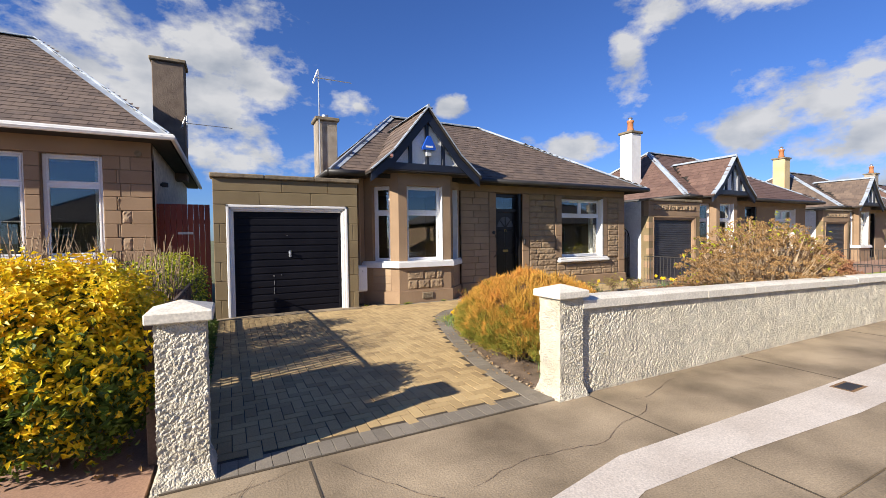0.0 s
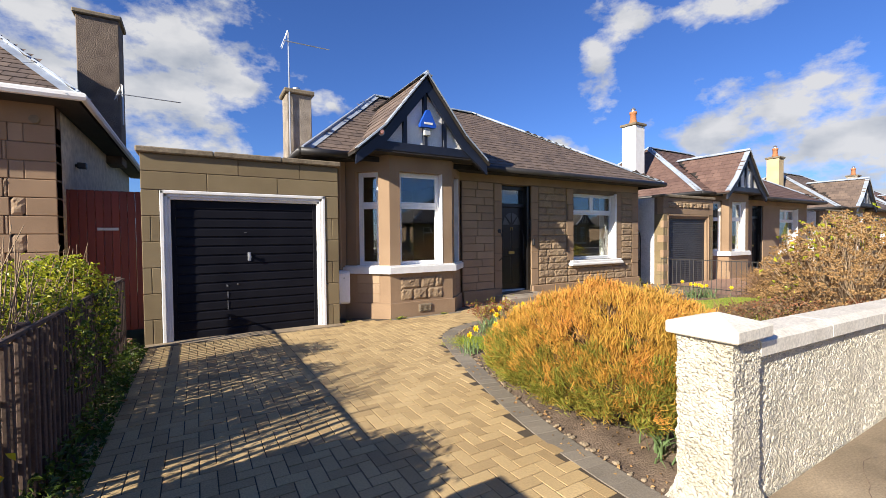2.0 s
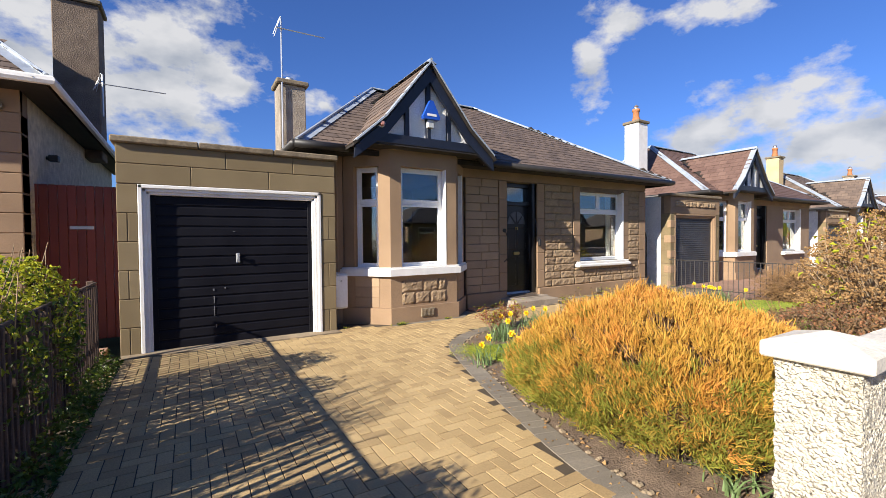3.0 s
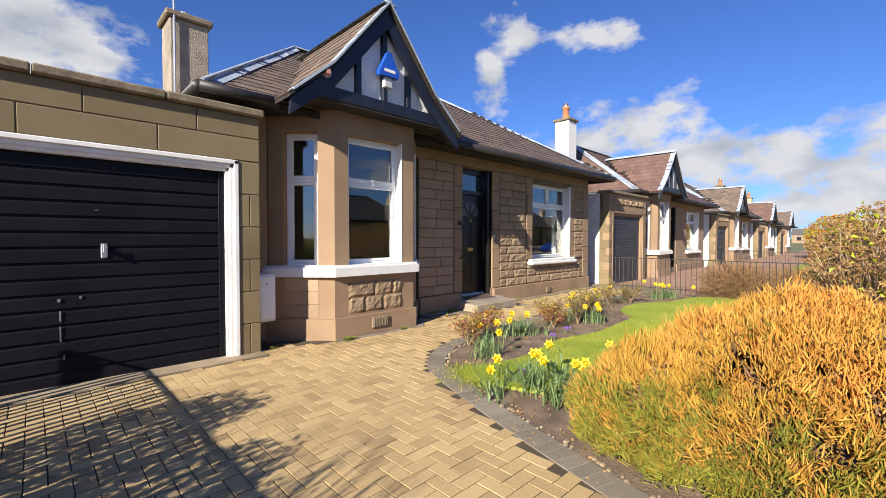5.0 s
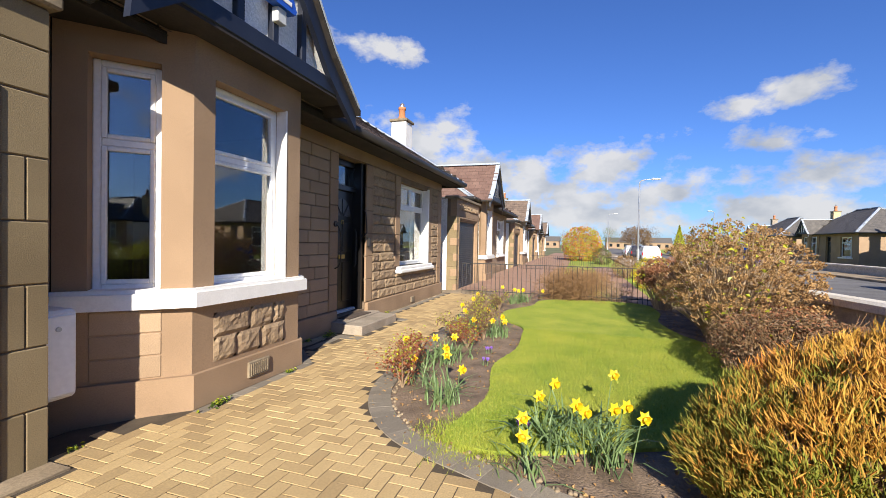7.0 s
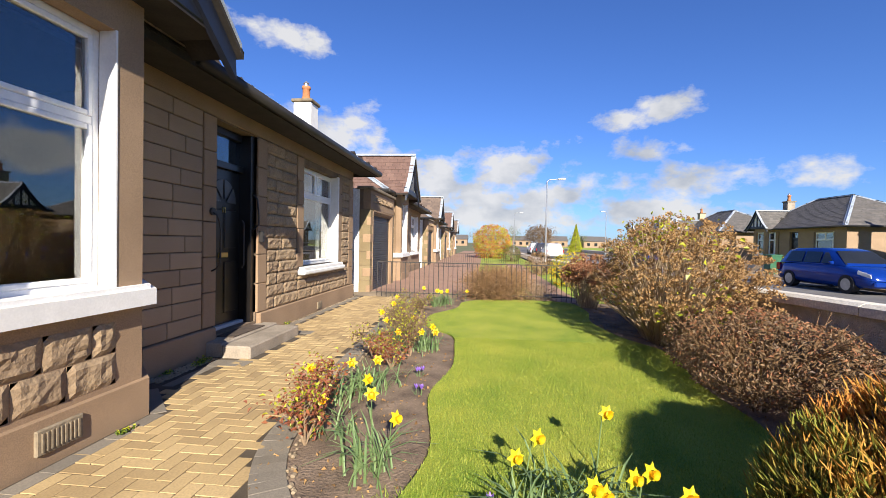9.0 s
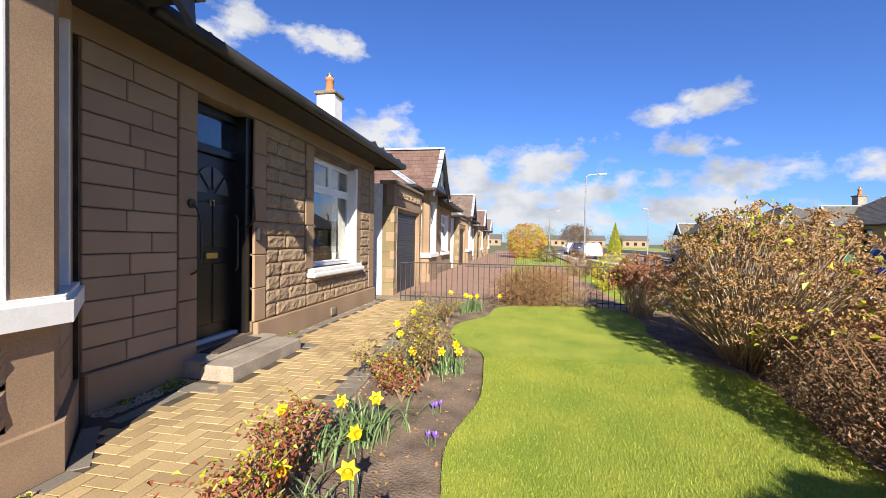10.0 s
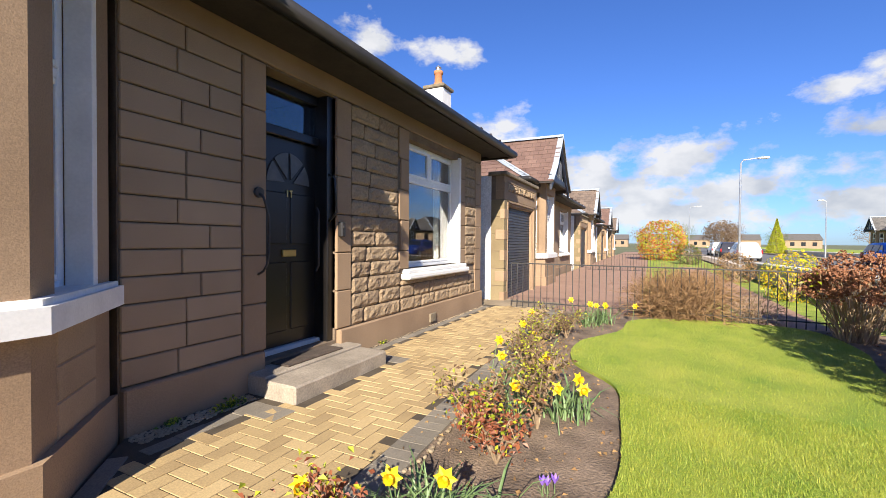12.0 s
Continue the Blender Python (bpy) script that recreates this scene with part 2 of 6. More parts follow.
# plants
HEATH = mat("heather_sprig", (0.44, 0.30, 0.035), (0.66, 0.25, 0.05), 2.2, 12, 0.75, 0, rand="island", spread=0.5, c3=(0.66, 0.36, 0.06), trans=0.25)
HEATHG = mat("heather_green", (0.22, 0.25, 0.022), (0.54, 0.26, 0.04), 3, 12, 0.75, 0, rand="island", spread=0.35, c3=(0.24, 0.24, 0.03), trans=0.2)
GOLD = mat("golden_leaf", (0.55, 0.50, 0.025), (0.88, 0.47, 0.015), 3, 20, 0.42, 0, rand="island", spread=0.45, c3=(0.85, 0.62, 0.02), trans=0.3)
GREENL = mat("green_leaf", (0.045, 0.085, 0.012), (0.20, 0.26, 0.03), 3, 20, 0.42, 0, rand="island", spread=0.45, c3=(0.09, 0.14, 0.018), trans=0.25)
LIME = mat("lime_leaf", (0.24, 0.31, 0.02), (0.62, 0.58, 0.045), 3, 20, 0.45, 0, rand="island", spread=0.4, trans=0.35)
DRYL = mat("dry_flower_head", (0.19, 0.095, 0.037), (0.52, 0.33, 0.14), 3, 25, 0.85, 0, rand="island", spread=0.3, c3=(0.34, 0.20, 0.075), trans=0.2)
RUSTL = mat("rust_flower_head", (0.20, 0.075, 0.035), (0.40, 0.19, 0.09), 3, 25, 0.85, 0, rand="island", spread=0.3, trans=0.15)
BRONZE = mat("bronze_leaf", (0.11, 0.058, 0.036), (0.32, 0.20, 0.10), 3, 25, 0.6, 0, rand="island", spread=0.3, c3=(0.18, 0.115, 0.055), trans=0.2)
TWIG = mat("twig_bark", (0.17, 0.115, 0.07), (0.38, 0.27, 0.16), 5, 60, 0.9, 0.3, 0.003, rand="island", spread=0.4)
PALETWIG = mat("pale_dry_stem", (0.30, 0.20, 0.11), (0.58, 0.43, 0.27), 5, 60, 0.9, 0, rand="island", spread=0.4)
TWIGR = mat("russet_twig", (0.17, 0.09, 0.04), (0.34, 0.20, 0.09), 5, 60, 0.9, 0, rand="island", spread=0.4)
DAFL = mat("daffodil_leaf", (0.10, 0.17, 0.06), (0.24, 0.33, 0.13), 5, 30, 0.5, 0, rand="island", spread=0.4, trans=0.25)
PETAL = mat("daffodil_petal", (0.82, 0.60, 0.01), (0.92, 0.72, 0.03), 9, 40, 0.5, 0, trans=0.35)
TRUMPET = mat("daffodil_trumpet", (0.85, 0.42, 0.005), (0.92, 0.55, 0.01), 9, 40, 0.5, 0, trans=0.3)
REDLEAF = mat("red_leaf", (0.19, 0.045, 0.025), (0.36, 0.14, 0.06), 6, 30, 0.5, 0, rand="island", spread=0.4, trans=0.25)
FIRE = mat("orange_red_leaf", (0.42, 0.06, 0.02), (0.62, 0.26, 0.04), 4, 20, 0.5, 0, rand="island", spread=0.3, trans=0.2)
VIOLET = mat("violet_petal", (0.22, 0.10, 0.50), (0.36, 0.20, 0.66), 9, 40, 0.5, 0, trans=0.3)
SCUFF = mat("scuffed_steel", (0.10, 0.10, 0.11), (0.20, 0.20, 0.21), 9, 60, 0.6, 0.1, 0.001)
CARBLUE = mat("blue_car_paint", (0.004, 0.03, 0.22), (0.006, 0.04, 0.27), 1, 20, 0.15, 0, metal=0.2)
CARWHITE = mat("white_car_paint", (0.7, 0.7, 0.7), (0.78, 0.78, 0.78), 1, 20, 0.15, 0)
CARDARK = mat("dark_car_paint", (0.03, 0.03, 0.04), (0.05, 0.05, 0.06), 1, 20, 0.15, 0)
CARGLASS = mat("car_window", (0.012, 0.014, 0.016), (0.02, 0.022, 0.025), 1, 20, 0.05, 0)
TYRE = mat("tyre_rubber", (0.015, 0.015, 0.015), (0.025, 0.025, 0.025), 5, 60, 0.85, 0.2)
LAMPG = mat("headlight_lens", (0.65, 0.67, 0.70), (0.8, 0.8, 0.8), 5, 60, 0.1, 0)
REDLENS = mat("rear_light_lens", (0.35, 0.01, 0.01), (0.45, 0.02, 0.02), 5, 60, 0.15, 0)
GREENBIN = mat("green_bin_plastic", (0.015, 0.09, 0.045), (0.03, 0.12, 0.06), 3, 40, 0.5, 0.05)


# ---- mesh building ----
class B:
    def __init__(self):
        self.v, self.f = [], []

    def add(self, vs, fs):
        k = len(self.v)
        self.v += [tuple(p) for p in vs]
        self.f += [tuple(i + k for i in f) for f in fs]
        return self

    def box(self, x0, x1, y0, y1, z0, z1, c=0.0, m=None):
        cx, cy, cz = (x0 + x1) / 2, (y0 + y1) / 2, (z0 + z1) / 2
        hx, hy, hz = abs(x1 - x0) / 2, abs(y1 - y0) / 2, abs(z1 - z0) / 2
        if c <= 0:
            vs = [(cx + sx * hx, cy + sy * hy, cz + sz * hz) for sx in (-1, 1) for sy in (-1, 1) for sz in (-1, 1)]
            fs = [(0, 1, 3, 2), (4, 6, 7, 5), (0, 4, 5, 1), (2, 3, 7, 6), (0, 2, 6, 4), (1, 5, 7, 3)]
        else:
            c = min(c, hx * 0.9, hy * 0.9, hz * 0.9)
            vs, ix = [], {}
            for sx in (-1, 1):
                for sy in (-1, 1):
                    for sz in (-1, 1):
                        for a, o in enumerate(((0, c, c), (c, 0, c), (c, c, 0))):
                            ix[sx, sy, sz, a] = len(vs)
                            vs.append((cx + sx * (hx - o[0]), cy + sy * (hy - o[1]), cz + sz * (hz - o[2])))
            fs = []
            for s in (-1, 1):
                q = [(-1, -1), (1, -1), (1, 1), (-1, 1)]
                q = q if s > 0 else q[::-1]
                fs.append([ix[s, a, b, 0] for a, b in q])
                fs.append([ix[b, s, a, 1] for a, b in q])
                fs.append([ix[a, b, s, 2] for a, b in q])
            for a in (-1, 1):
                for b in (-1, 1):
                    e = [[ix[-1, a, b, 1], ix[1, a, b, 1], ix[1, a, b, 2], ix[-1, a, b, 2]],
                         [ix[a, -1, b, 2], ix[a, 1, b, 2], ix[a, 1, b, 0], ix[a, -1, b, 0]],
                         [ix[a, b, -1, 0], ix[a, b, 1, 0], ix[a, b, 1, 1], ix[a, b, -1, 1]]]
                    fs += [q if a * b > 0 else q[::-1] for q in e]
            for sx in (-1, 1):
                for sy in (-1, 1):
                    for sz in (-1, 1):
                        t = [ix[sx, sy, sz, i] for i in range(3)]
                        fs.append(t if sx * sy * sz > 0 else t[::-1])
        if m is not None:
            vs = [m @ Vector(p) for p in vs]
        return self.add(vs, fs)

    def prism(self, pts, d):
        """A flat outline pushed along the vector d."""
        n, d = len(pts), Vector(d)
        vs = [Vector(p) for p in pts] + [Vector(p) + d for p in pts]
        return self.add(vs, [tuple(range(n))[::-1], tuple(range(n, 2 * n))] + [(i, (i + 1) % n, n + (i + 1) % n, n + i) for i in range(n)])

    def tube(self, pts, r0, r1=None, n=6):
        r1 = r0 if r1 is None else r1
        pts, vs, fs = [Vector(p) for p in pts], [], []
        for i, p in enumerate(pts):
            d = (pts[min(i + 1, len(pts) - 1)] - pts[max(i - 1, 0)]).normalized()
            a = d.cross(Vector((0.31, 0.12, 0.94)) if abs(d.z) < 0.9 else Vector((1, 0.1, 0))).normalized()
            b = d.cross(a)
            r = r0 + (r1 - r0) * i / max(1, len(pts) - 1)
            vs += [p + (a * math.cos(t) + b * math.sin(t)) * r for t in (math.tau * k / n for k in range(n))]
        for i in range(len(pts) - 1):
            fs += [(i * n + k, i * n + (k + 1) % n, (i + 1) * n + (k + 1) % n, (i + 1) * n + k) for k in range(n)]
        fs += [tuple(range(n))[::-1], tuple(range((len(pts) - 1) * n, len(pts) * n))]
        return self.add(vs, fs)

    def lathe(self, prof, x, y, n=16):
        """Rings (radius, z) about an upright axis."""
        vs = [(x + r * math.cos(math.tau * k / n), y + r * math.sin(math.tau * k / n), z) for r, z in prof for k in range(n)]
        fs = [(i * n + k, i * n + (k + 1) % n, (i + 1) * n + (k + 1) % n, (i + 1) * n + k) for i in range(len(prof) - 1) for k in range(n)]
        fs += [tuple(range(n))[::-1], tuple(range((len(prof) - 1) * n, len(prof) * n))]
        return self.add(vs, fs)

    def mesh(self, name, material, smooth=False):
        me = bpy.data.meshes.new(name)
        me.from_pydata(self.v, [], self.f)
        me.materials.append(material)
        if smooth:
            me.polygons.foreach_set("use_smooth", [True] * len(me.polygons))
        me.update()
        return me


def part(name, b, material, parent=None, label="", smooth=False, kind=""):
    ob = new(name, b.mesh(name, material, smooth) if isinstance(b, B) else b)
    ob.parent = parent
    return tagged(ob, label, kind=kind)


def thing(name, label, category, group="", kind="", at=(0, 0, 0)):
    e = new(name)
    e.location = at
    e.empty_display_size = 0.1
    return tagged(e, label, category, group, kind)


def blob(name, verts, faces, material, parent=None, kind=""):
    """A mesh from arrays of vertices (n, 3) and quads or triangles (m, k)."""
    me = bpy.data.meshes.new(name)
    me.from_pydata(verts.reshape(-1, 3).tolist(), [], faces.tolist())
    me.materials.append(material)
    me.update()
    ob = new(name, me)
    ob.parent = parent
    return tagged(ob, kind=kind)


def wall_x(b, x0, x1, y0, y1, z0, z1, holes=()):
    """A wall along x with holes (xa, xb, za, zb) through it, as one closed skin."""
    xs = sorted({x0, x1, *[h[0] for h in holes], *[h[1] for h in holes]})
    zs = sorted({z0, z1, *[min(max(h[2], z0), z1) for h in holes], *[h[3] for h in holes]})
    nx, nz = len(xs), len(zs)

    def solid(i, k):
        if not (0 <= i < nx - 1 and 0 <= k < nz - 1):
            return False
        x, z = (xs[i] + xs[i + 1]) / 2, (zs[k] + zs[k + 1]) / 2
        return not any(h[0] < x < h[1] and h[2] < z < h[3] for h in holes)

    at = lambda i, k, s: (i * nz + k) * 2 + s
    fs = []
    for i in range(nx - 1):
        for k in range(nz - 1):
            if not solid(i, k):
                continue
            fs += [(at(i, k, 0), at(i + 1, k, 0), at(i + 1, k + 1, 0), at(i, k + 1, 0)), (at(i, k, 1), at(i, k + 1, 1), at(i + 1, k + 1, 1), at(i + 1, k, 1))]
            for di, dk, p, q in ((-1, 0, (i, k + 1), (i, k)), (1, 0, (i + 1, k), (i + 1, k + 1)), (0, -1, (i, k), (i + 1, k)), (0, 1, (i + 1, k + 1), (i, k + 1))):
                if not solid(i + di, k + dk):
                    fs.append((at(*q, 0), at(*p, 0), at(*p, 1), at(*q, 1)))
    b.add([(x, y, z) for x in xs for z in zs for y in (y0, y1)], fs)


def poly_in(px, py, poly):
    inside = np.zeros(np.shape(px), bool)
    j = len(poly) - 1
    for i in range(len(poly)):
        (xi, yi), (xj, yj) = poly[i], poly[j]
        hit = ((yi > py) != (yj > py)) & (px < (xj - xi) * (py - yi) / (yj - yi + 1e-12) + xi)
        inside ^= hit
        j = i
    return inside


def smooth_line(pts, step=0.05):
    """Catmull-Rom line through plan points, resampled evenly."""
    p = [Vector((*q, 0)) for q in pts]
    p = [p[0] * 2 - p[1]] + p + [p[-1] * 2 - p[-2]]
    out = []
    for i in range(1, len(p) - 2):
        for k in range(24):
            t = k / 24
            out.append(0.5 * ((2 * p[i]) + (p[i + 1] - p[i - 1]) * t + (2 * p[i - 1] - 5 * p[i] + 4 * p[i + 1] - p[i + 2]) * t * t + (3 * p[i] - p[i - 1] - 3 * p[i + 1] + p[i + 2]) * t ** 3))
    out.append(p[-2])
    res, acc = [out[0]], 0.0
    for a, c in zip(out, out[1:]):
        d = (c - a).length
        while acc + d >= step:
            f = (step - acc) / d
            a = a.lerp(c, f)
            d = (c - a).length
            res.append(a.copy())
            acc = 0.0
        acc += d
    return res


# ---- ground ----
def sheet(name, poly, z, material, label, category, depth=0.0, parent=None):
    b = B()
    if depth:
        b.prism([(x, y, z - depth) for x, y in poly], (0, 0, depth))
    else:
        b.add([(x, y, z) for x, y in poly], [tuple(range(len(poly)))])
    return tagged(part(name, b, material, parent), label, category, kind="structure")


sheet("ground", [(-900, -900), (1500, -900), (1500, 900), (-900, 900)], -0.30, GROUND, "flat grassy ground reaching the horizon", "ground")
sheet("road", [(-150, -7.2), (400, -7.2), (400, 0.98), (-150, 0.98)], -0.11, ASPH, "grey asphalt street between two pavements", "road", 0.15)
sheet("pavement", [(-150, 1.12), (300, 1.12), (300, 3.02), (-150, 3.02)], 0.0, PAVE, "worn brown concrete pavement along garden walls", "pavement", 0.2)
sheet("pavement_far", [(-150, -9.4), (400, -9.4), (400, -7.34), (-150, -7.34)], -0.02, PAVE, "worn concrete pavement across the street", "pavement", 0.2)
sheet("pavement_strip", [(-3, 1.28), (1.2, 1.40), (2.2, 1.68), (3.2, 1.66), (4.8, 1.56), (60, 1.45), (60, 1.98), (5.2, 2.02), (2.4, 2.04), (1.4, 1.84), (-3, 1.62)], 0.004, PAVEL, "pale concrete strip let into the pavement", "pavement strip")
for k, (y0, y1) in enumerate(((0.98, 1.12), (-7.34, -7.2))):
    kerb = thing("kerb", "grey concrete kerb along the street", "kerb", kind="structure")
    for i in range(70):
        part("kerb_stone", B().box(-20 + i * 0.915, -20 + i * 0.915 + 0.905, y0, y1, -0.2, 0.005, 0.02), PAVE, kerb)
    part("kerb_run", B().box(44.2, 300, y0, y1, -0.2, 0.004, 0.02), PAVE, kerb, kind="stuff")
# narrow joints across the pavement slabs
jb = B()
for x in (-5.1, -2.2, 0.45, 3.05, 5.7, 8.6, 11.5, 14.4, 17.3):
    jb.box(x, x + 0.015, 1.13, 3.0, -0.01, 0.003)
tagged(part("pavement_joint", jb, SAND), "dark joints between pavement slabs", "pavement joint", kind="structure")
crack = B()
for sx, sy, ang, ln in ((0.6, 2.9, -1.2, 1.6), (1.3, 2.2, 0.1, 2.2), (3.3, 2.7, -0.25, 2.6), (-1.0, 2.6, 0.3, 1.5), (4.6, 1.35, 0.12, 3.0), (0.1, 2.95, -1.9, 1.2), (6.0, 2.6, -0.1, 3.0)):
    p, a_ = Vector((sx, sy, 0)), ang
    for k in range(int(ln / 0.09)):
        a_ += random.uniform(-0.5, 0.5)
        a_ = ang + (a_ - ang) * 0.7
        q = p + Vector((math.cos(a_), math.sin(a_), 0)) * 0.09
        if not (1.15 < q.y < 3.0):
            break
        w_ = (q - p).normalized().cross(Vector((0, 0, 1))) * random.uniform(0.001, 0.003)
        crack.add([p - w_ + Vector((0, 0, 0.0055)), q - w_ + Vector((0, 0, 0.0055)), q + w_ + Vector((0, 0, 0.0055)), p + w_ + Vector((0, 0, 0.0055))], [(0, 1, 2, 3)])
        p = q
tagged(part("pavement_crack", crack, SOIL), "thin dark cracks in the old concrete", "crack", kind="structure")
cover = thing("stopcock_cover", "small rusty iron cover set in the pavement", "cover")
part("lid", B().box(5.35, 5.62, 1.82, 1.95, -0.02, 0.008, 0.003), IRON, cover)
part("rim", B().box(5.32, 5.65, 1.79, 1.98, -0.02, 0.005, 0.002), TWIGR, cover)

LINE = [(2.50, 3.02), (2.49, 3.5), (2.60, 4.4), (2.92, 5.6), (3.28, 6.7), (3.62, 7.45), (4.28, 7.94), (5.2, 8.12), (7.0, 8.22), (9.0, 8.32), (11.95, 8.42)]
edge = smooth_line(LINE, 0.105)
DRIVE = [(p.x, p.y) for p in edge] + [(11.95, 9.72), (5.5, 9.72), (4.9, 9.14), (3.5, 9.14), (2.9, 9.6), (2.56, 9.6), (2.56, 9.18), (-0.42, 9.18), (-0.42, 3.02)]
sheet("drive_bed", DRIVE, 0.0068, SAND, "sandy joint bed under the block paving", "paving bed", 0.1)
sheet("garden_soil", [(2.5, 3.26), (11.95, 3.26), (11.95, 8.5), (5.2, 8.2), (4.28, 8.0), (3.6, 7.5), (3.28, 6.7), (2.92, 5.6), (2.6, 4.4), (2.49, 3.5)], 0.0, SOIL, "dark brown soil of the flower beds", "soil", 0.1)
sheet("side_passage", [(11.95, 8.42), (13.0, 8.42), (13.0, 18), (11.72, 18), (11.72, 9.7), (11.95, 9.7)], 0.0, PAVE, "concrete passage beside the house", "passage", 0.1)
sheet("neighbour_garden", [(12.0, 3.26), (70, 3.26), (70, 9.9), (13.0, 9.9), (13.0, 8.4), (12.0, 8.4)], -0.03, GRASSB, "mown front lawns of the next houses", "lawn", 0.1)
sheet("neighbour_drive", [(12.05, 6.9), (70, 6.9), (70, 9.95), (12.05, 9.95)], -0.02, REDB, "pinkish paving before the next houses", "paving", 0.1)
sheet("neighbour_path", [(12.05, 4.3), (30, 4.3), (30, 5.3), (12.05, 5.3)], -0.018, REDB, "pinkish paved path in the next garden", "path", 0.1)
sheet("left_drive", [(-12, 3.02), (-0.5, 3.02), (-0.5, 10.0), (-12, 10.0)], -0.005, REDB, "red block driveway of the house beside", "driveway", 0.1)
sheet("far_gardens", [(-60, -40), (300, -40), (300, -9.4), (-60, -9.4)], -0.04, GRASSB, "front gardens across the street", "lawn", 0.1)


# ---- garden walls and gate piers ----
def pier(x0, x1, y0, y1, top):
    p = thing("gate_pier", "cream roughcast gate pier with a shallow pyramid cap", "gate pier", "pair of gate piers")
    b = B()
    n = 18
    cx, cy, vs, rings = (x0 + x1) / 2, (y0 + y1) / 2, [], 70
    ring = [(x0 + (x1 - x0) * i / n, y0) for i in range(n)] + [(x1, y0 + (y1 - y0) * i / n) for i in range(n)] + [(x1 - (x1 - x0) * i / n, y1) for i in range(n)] + [(x0, y1 - (y1 - y0) * i / n) for i in range(n)]
    for k in range(rings + 1):
        z = -0.1 + (top + 0.02) * k / rings
        fl = 0.05 * max(0, 1 - (z + 0.02) / 0.14)
        for x, y in ring:
            d = 0.006 * noise.noise(Vector((x * 26, y * 26, z * 26))) + 0.008 * noise.noise(Vector((x * 60, y * 60, z * 60)))
            s = 1 + (d + fl) / 0.15
            vs.append((cx + (x - cx) * s, cy + (y - cy) * s, z))
    m = len(ring)
    b.add(vs, [(k * m + i, k * m + (i + 1) % m, (k + 1) * m + (i + 1) % m, (k + 1) * m + i) for k in range(rings) for i in range(m)])
    part("shaft", b, HARL, p)
    o = 0.045
    c = B().box(x0 - o, x1 + o, y0 - o, y1 + o, top - 0.09, top - 0.02, 0.008)
    c.add([(x0 - o + 0.01, y0 - o + 0.01, top - 0.02), (x1 + o - 0.01, y0 - o + 0.01, top - 0.02), (x1 + o - 0.01, y1 + o - 0.01, top - 0.02), (x0 - o + 0.01, y1 + o - 0.01, top - 0.02), (cx, cy, top + 0.035)], [(0, 1, 4), (1, 2, 4), (2, 3, 4), (3, 0, 4)])
    part("cap", c, CAPM, p, "smooth painted pyramid cap")
    return p


pier(-0.43, -0.15, 3.08, 3.36, 1.13)
pier(2.74, 3.03, 3.0, 3.29, 1.045)


def rough_wall(x0, x1, yf, yb, zt0, zt1, step=0.05):
    """Roughcast wall along x with a relief face to the street, and coping stones."""
    w = thing("garden_wall", "low cream roughcast garden wall with smooth coping", "garden wall", kind="structure")
    nx, nz = int((x1 - x0) / step), (44 if step < 0.04 else 16)
    vs, fs = [], []
    for i in range(nx + 1):
        x = x0 + (x1 - x0) * i / nx
        zt = zt0 + (zt1 - zt0) * i / nx - 0.11
        for k in range(nz + 1):
            z = -0.15 + (zt + 0.15) * k / nz
            d = 0.006 * noise.noise(Vector((x * 24, 3, z * 24))) + 0.008 * noise.noise(Vector((x * 55, 8, z * 55))) + 0.05 * max(0, 0.5 - (z + 0.15) / 0.3) * (0.6 + noise.noise(Vector((x * 5, 1, 1))))
            vs.append((x, yf - d, z))
        vs.append((x, yb, -0.15))
        vs.append((x, yb, zt))
    m = nz + 3
    for i in range(nx):
        a, c = i * m, (i + 1) * m
        fs += [(a + k, c + k, c + k + 1, a + k + 1) for k in range(nz)]
        fs += [(a + nz, c + nz, c + nz + 2, a + nz + 2), (a + nz + 2, c + nz + 2, c + nz + 1, a + nz + 1)]
    part("wall_body", B().add(vs, fs), HARL, w)
    n = max(1, round((x1 - x0) / 0.95))
    for i in range(n):
        a, c = x0 + (x1 - x0) * i / n, x0 + (x1 - x0) * (i + 1) / n
        za, zc = zt0 + (zt1 - zt0) * i / n, zt0 + (zt1 - zt0) * (i + 1) / n
        j = random.uniform(-0.004, 0.004)
        sec = [(yf - 0.035, -0.11), (yf - 0.035, -0.03), (yf + 0.02, 0.0), (yb - 0.02, 0.0), (yb + 0.035, -0.03), (yb + 0.035, -0.11)]
        b = B()
        b.add([(a + 0.004, y, za + z + j) for y, z in sec] + [(c - 0.004, y, zc + z + j) for y, z in sec],
              [tuple(range(6))[::-1], tuple(range(6, 12))] + [(q, (q + 1) % 6, 6 + (q + 1) % 6, 6 + q) for q in range(6)])
        part("coping_stone", b, CAPM, w)
    return w


rough_wall(3.03, 12.0, 3.03, 3.25, 0.95, 0.76, 0.02)
rough_wall(12.02, 25.0, 3.05, 3.27, 0.72, 0.55, 0.2)
rough_wall(-14.0, -4.2, 3.08, 3.3, 0.95, 0.95, 0.2)


# ---- houses ----
def facet(p, q):
    """Frame of a wall from plan point p to q: x along it, y inward."""
    d = Vector((q[0] - p[0], q[1] - p[1], 0))
    return Matrix.Translation((p[0], p[1], 0)) @ Matrix.Rotation(math.atan2(d.y, d.x), 4, "Z"), d.length


